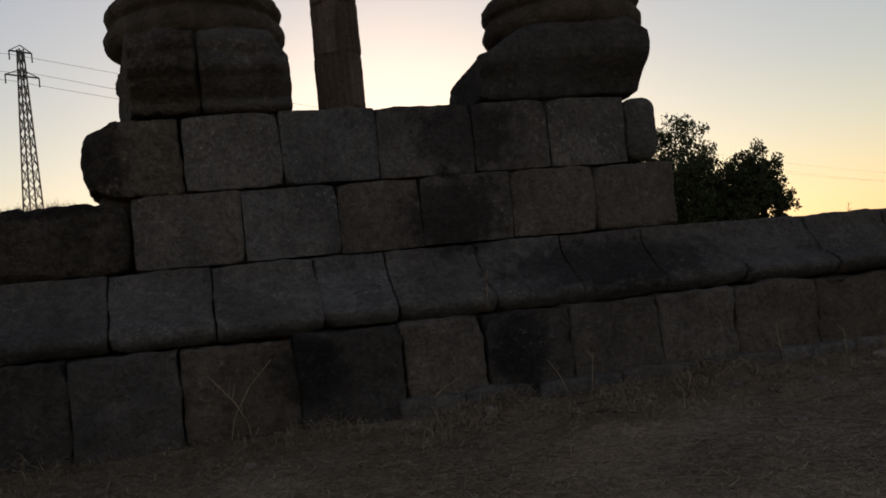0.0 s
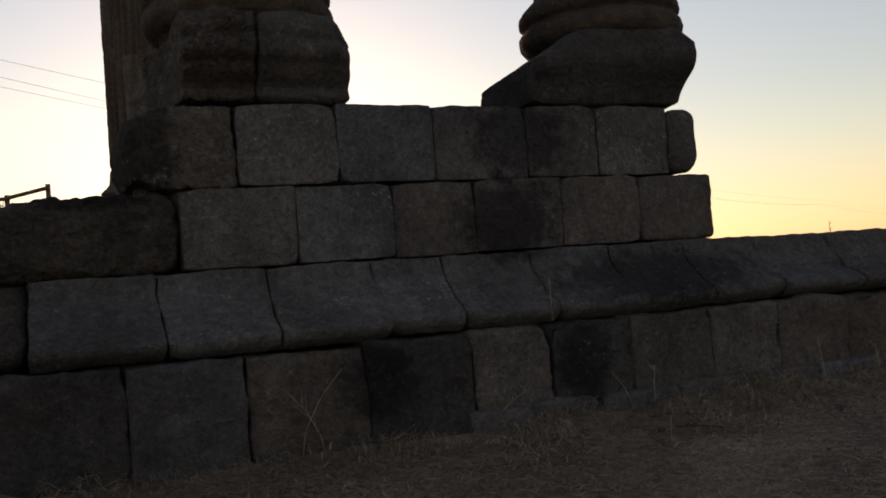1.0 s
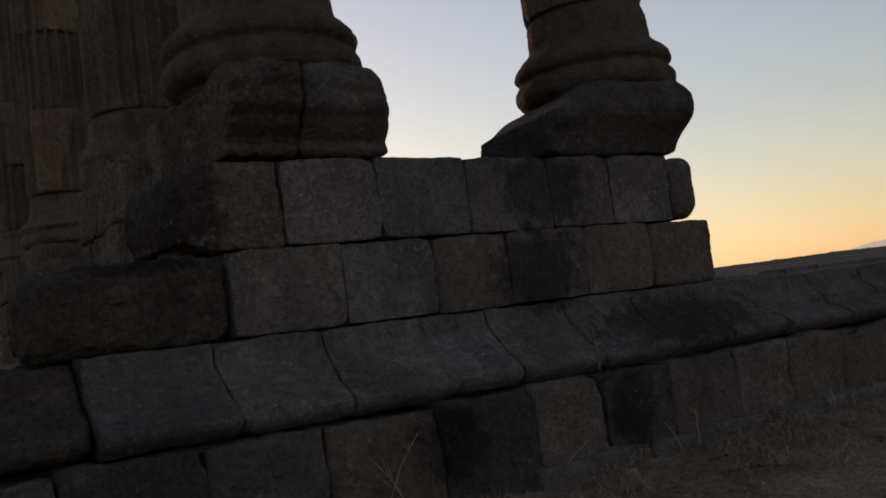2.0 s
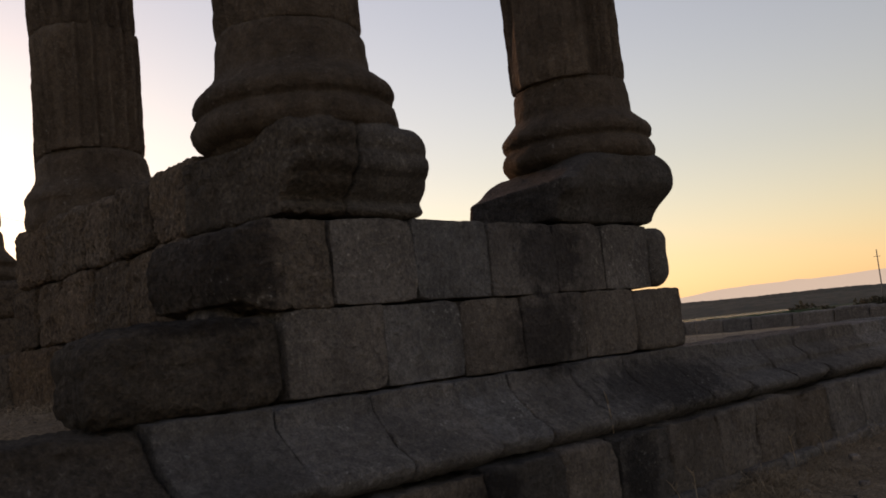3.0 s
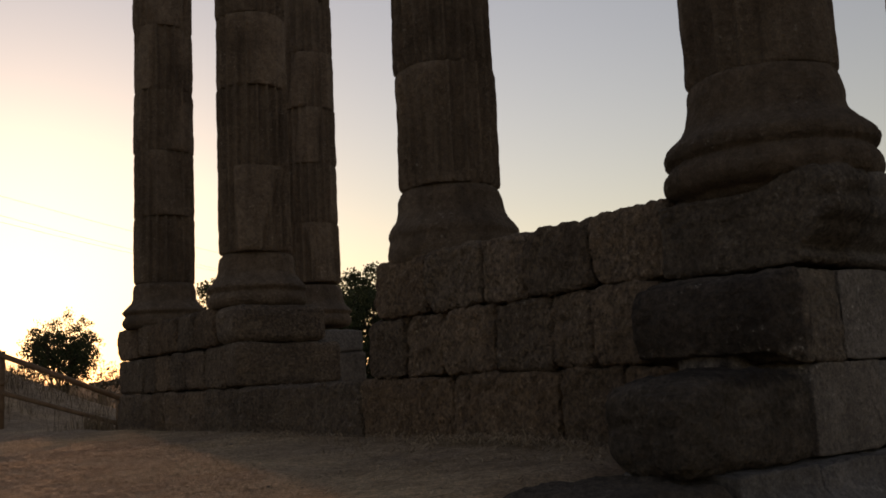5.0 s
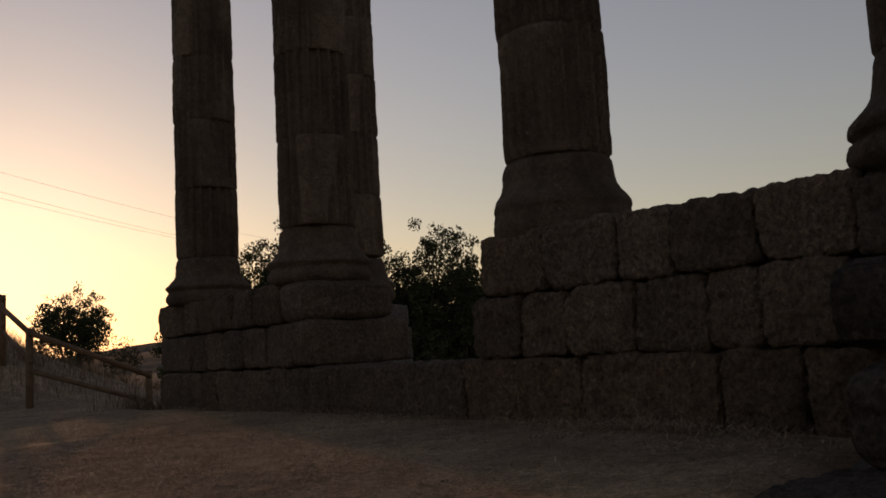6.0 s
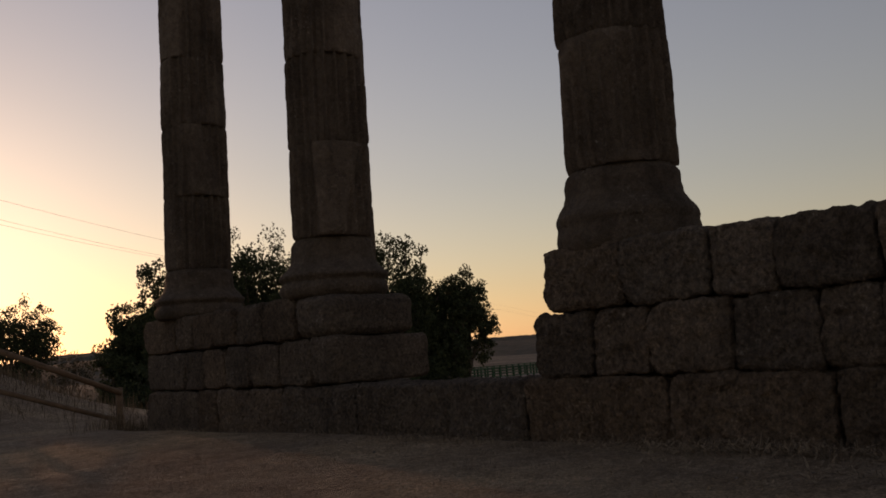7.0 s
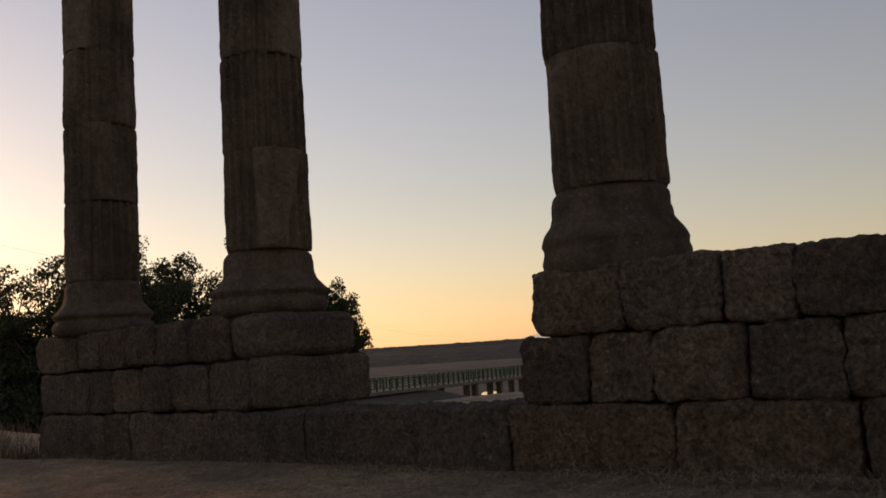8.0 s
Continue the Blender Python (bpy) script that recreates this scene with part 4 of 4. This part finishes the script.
lake_v, lake_f = [], []
for i in range(41):
    a = radians(58.8 + 7.2 * i / 40)
    for r in (350 + 25 * math.sin(i * 0.5), 880):
        lake_v.append((math.sin(a) * r, math.cos(a) * r, 0.5))
    if i:
        lake_f.append((2 * i - 2, 2 * i - 1, 2 * i + 1, 2 * i))
lake = link_mesh("water_lake", lake_v, lake_f, water_mat)
tagged(lake, "pale strip of reservoir water before the wooded ridge", "water", kind="structure")
for k, (azm, dist, top, wide) in enumerate(((66.8, 190, 1.9, 3.0), (67.5, 195, 2.9, 4.0), (68.4, 190, 1.9, 3.5), (70.4, 195, 2.6, 4.0), (71.2, 200, 3.0, 4.0), (74.4, 205, 2.8, 5.0))):
    fx, fy = -4 + dist * math.sin(radians(azm)), 2.8 + dist * math.cos(radians(azm))
    tree("shrub", fx, fy, top - ground_height(fx, fy), wide, 300 + k, 5000, 0.5, 0.2, "round shrub on the far shore, its leaves paled by painted haze", 0.06, 5, PALE_LEAF)

sand_v, sand_f = [], []
for i in range(13):
    for k in range(7):
        ang, dist = radians(71.9 + 1.3 * i / 12), 166 + 4.0 * k + 3.0 * math.sin(i * 0.9)
        px_, py_ = -4 + dist * math.sin(ang), 2.8 + dist * math.cos(ang)
        sand_v.append((px_, py_, ground_height(px_, py_) + 0.5 - 1.2 * (k in (0, 6)) - 0.8 * (i in (0, 12))))
        if i and k:
            sand_f.append((i * 7 + k, i * 7 + k - 1, i * 7 - 8 + k, i * 7 - 7 + k))
SAND = plain_material("pale_sand", (0.42, 0.36, 0.28), (0.6, 0.52, 0.42), 0.5, 0.95, 0.05)
tagged(link_mesh("ground_sand_bank", sand_v, sand_f, SAND), "pale bare sandy bank on the far rise", "sand bank", kind="structure")

# ---------------------------------------------------------------- dead stalks, sticks and pebbles


def stalk(x, y, z, tall, lean, az, seed):
    """One dry weed: a bent stem with a few thin side shoots."""
    rnd = random.Random(seed)
    ob = holder("dry_weed", pose(x, y, z), "single dry pale weed stalk with thin side shoots", "weed", "dry weeds")
    d = Vector((math.cos(az), math.sin(az), 0))
    pts = [d * lean * tall * t * t + Vector((0, 0, tall * t)) for t in (0, 0.35, 0.7, 1.0)]
    stem = [beam(p, q, 0.007, 0.007, 5, 0.8) for p, q in zip(pts[:-1], pts[1:])]
    link_mesh("stem", *join(stem), STRAW, ob)
    for k in range(4):
        t = rnd.uniform(0.4, 0.95)
        p = d * lean * tall * t * t + Vector((0, 0, tall * t))
        a = rnd.uniform(0, 6.28)
        link_mesh("shoot", *beam(p, p + Vector((math.cos(a), math.sin(a), 1.1)) * tall * rnd.uniform(0.08, 0.2), 0.005, 0.005, 4, 0.4), STRAW, ob)
    return ob


for k, (u, out, tall, lean, az) in enumerate(((0.35, 0.66, 0.55, 0.6, 0.2), (0.5, 0.7, 0.45, -0.5, 0.1), (2.32, 0.5, 0.32, 0.3, 1.0), (1.7, 0.62, 0.28, 1.2, 0.0), (4.62, 0.78, 0.36, 0.1, 2.0),
                                              (3.0, 0.72, 0.34, 0.2, 0.6), (2.8, 0.74, 0.3, 0.4, 2.6), (-1.6, 0.8, 0.34, 0.4, 2.0), (-1.75, 0.85, 0.3, 0.3, 0.5), (-1.5, 0.75, 0.26, 0.5, 4.0), (5.2, 0.8, 0.25, 0.3, 1.0))):
    p = SOUTH @ Vector((u, -out, 0))
    stalk(p.x, p.y, 1.28 if out == 0.5 else max(ground_height(p.x, p.y) - 0.02, 0.0), tall, lean, az, 100 + k)
stalk(7.52, 8.57, ground_height(7.52, 8.57) - 0.02, 0.38, 0.05, 1.0, 143)

for k, (u, out, ln, az) in enumerate(((2.75, 0.98, 0.36, -0.35), (2.55, 1.35, 0.42, -0.5), (3.9, 1.6, 0.25, 0.4))):
    p = SOUTH @ Vector((u, -out, 0))
    z = ground_height(p.x, p.y)
    tw = [beam((0, 0, 0.015), (ln * 0.5, 0.03, 0.03), 0.022, 0.022, 6, 0.8), beam((ln * 0.5, 0.03, 0.03), (ln, -0.02, 0.012), 0.017, 0.017, 6, 0.5), beam((ln * 0.5, 0.03, 0.03), (ln * 0.72, 0.12, 0.03), 0.01, 0.01, 5, 0.5)]
    ob = link_mesh("dead_branch", *join(tw), STICK)
    ob.matrix_basis = pose(p.x, p.y, z - 0.005, 0, 0, math.degrees(az))
    tagged(ob, "short dark dead branch lying on the straw", "branch", "dead branches")

rp = random.Random(9)
PEBBLES = [(2.13, 6.16, 0.09), (1.5, 6.03, 0.07), (2.0, 5.9, 0.05), (3.9, 5.8, 0.08), (4.4, 5.5, 0.06), (0.4, 5.7, 0.05), (5.3, 5.9, 0.09), (-1.2, 9.5, 0.02), (-0.8, 13.5, 0.02)]
for k in range(26):
    PEBBLES.append((rp.uniform(-5, 6), rp.uniform(3.8, 5.9), rp.uniform(0.02, 0.05)) if k % 2 else (rp.uniform(-5, -0.5), rp.uniform(8, 18), rp.uniform(0.008, 0.018)))
for k, (x, y, size) in enumerate(PEBBLES):
    v, f = stone_mesh((size * 1.5, size * 1.1, size * 0.8), size * 0.35, 500 + k, size * 0.15, size * 0.4)
    ob = link_mesh("pebble", v, f, GRANITE)
    ob.matrix_basis = pose(x, y, ground_height(x, y) + size * 0.22, 0, 0, rp.uniform(0, 360))
    ob.color = (1.7, 1.6, 1.5, 1)
    tagged(ob, "small grey stone lying on the bare earth", "stone", "loose stones")

# crumbs of earth and gravel
verts, faces = [], []
for i in range(20000):
    x, y = (rp.uniform(-4, 8), rp.uniform(3.4, 6.4)) if i % 3 == 0 else (rp.uniform(-6, -0.1), rp.uniform(6.5, 21))
    if noise.noise(Vector((x * 0.7, y * 0.7, 12))) < rp.uniform(-0.5, 0.6):
        continue
    if (SOUTH.inverted() @ Vector((x, y, 0))).y > -0.6 and x > -2.5 and y < 8.5:
        continue
    r = 0.003 + 0.012 * rp.random() ** 2.5
    c = Vector((x, y, ground_height(x, y) + r * 0.3))
    o = len(verts)
    verts += [c + Vector(d) * r * rp.uniform(0.7, 1.3) for d in ((1, 0, 0), (0, 1, 0), (-1, 0, 0), (0, -1, 0), (0, 0, 0.8), (0, 0, -0.6))]
    faces += [tuple(o + k for k in g) for g in ((0, 1, 4), (1, 2, 4), (2, 3, 4), (3, 0, 4), (1, 0, 5), (2, 1, 5), (3, 2, 5), (0, 3, 5))]
tagged(link_mesh("gravel", verts, faces, DIRT, smooth=False), "fine gravel and crumbs of dry earth", "gravel", kind="stuff")
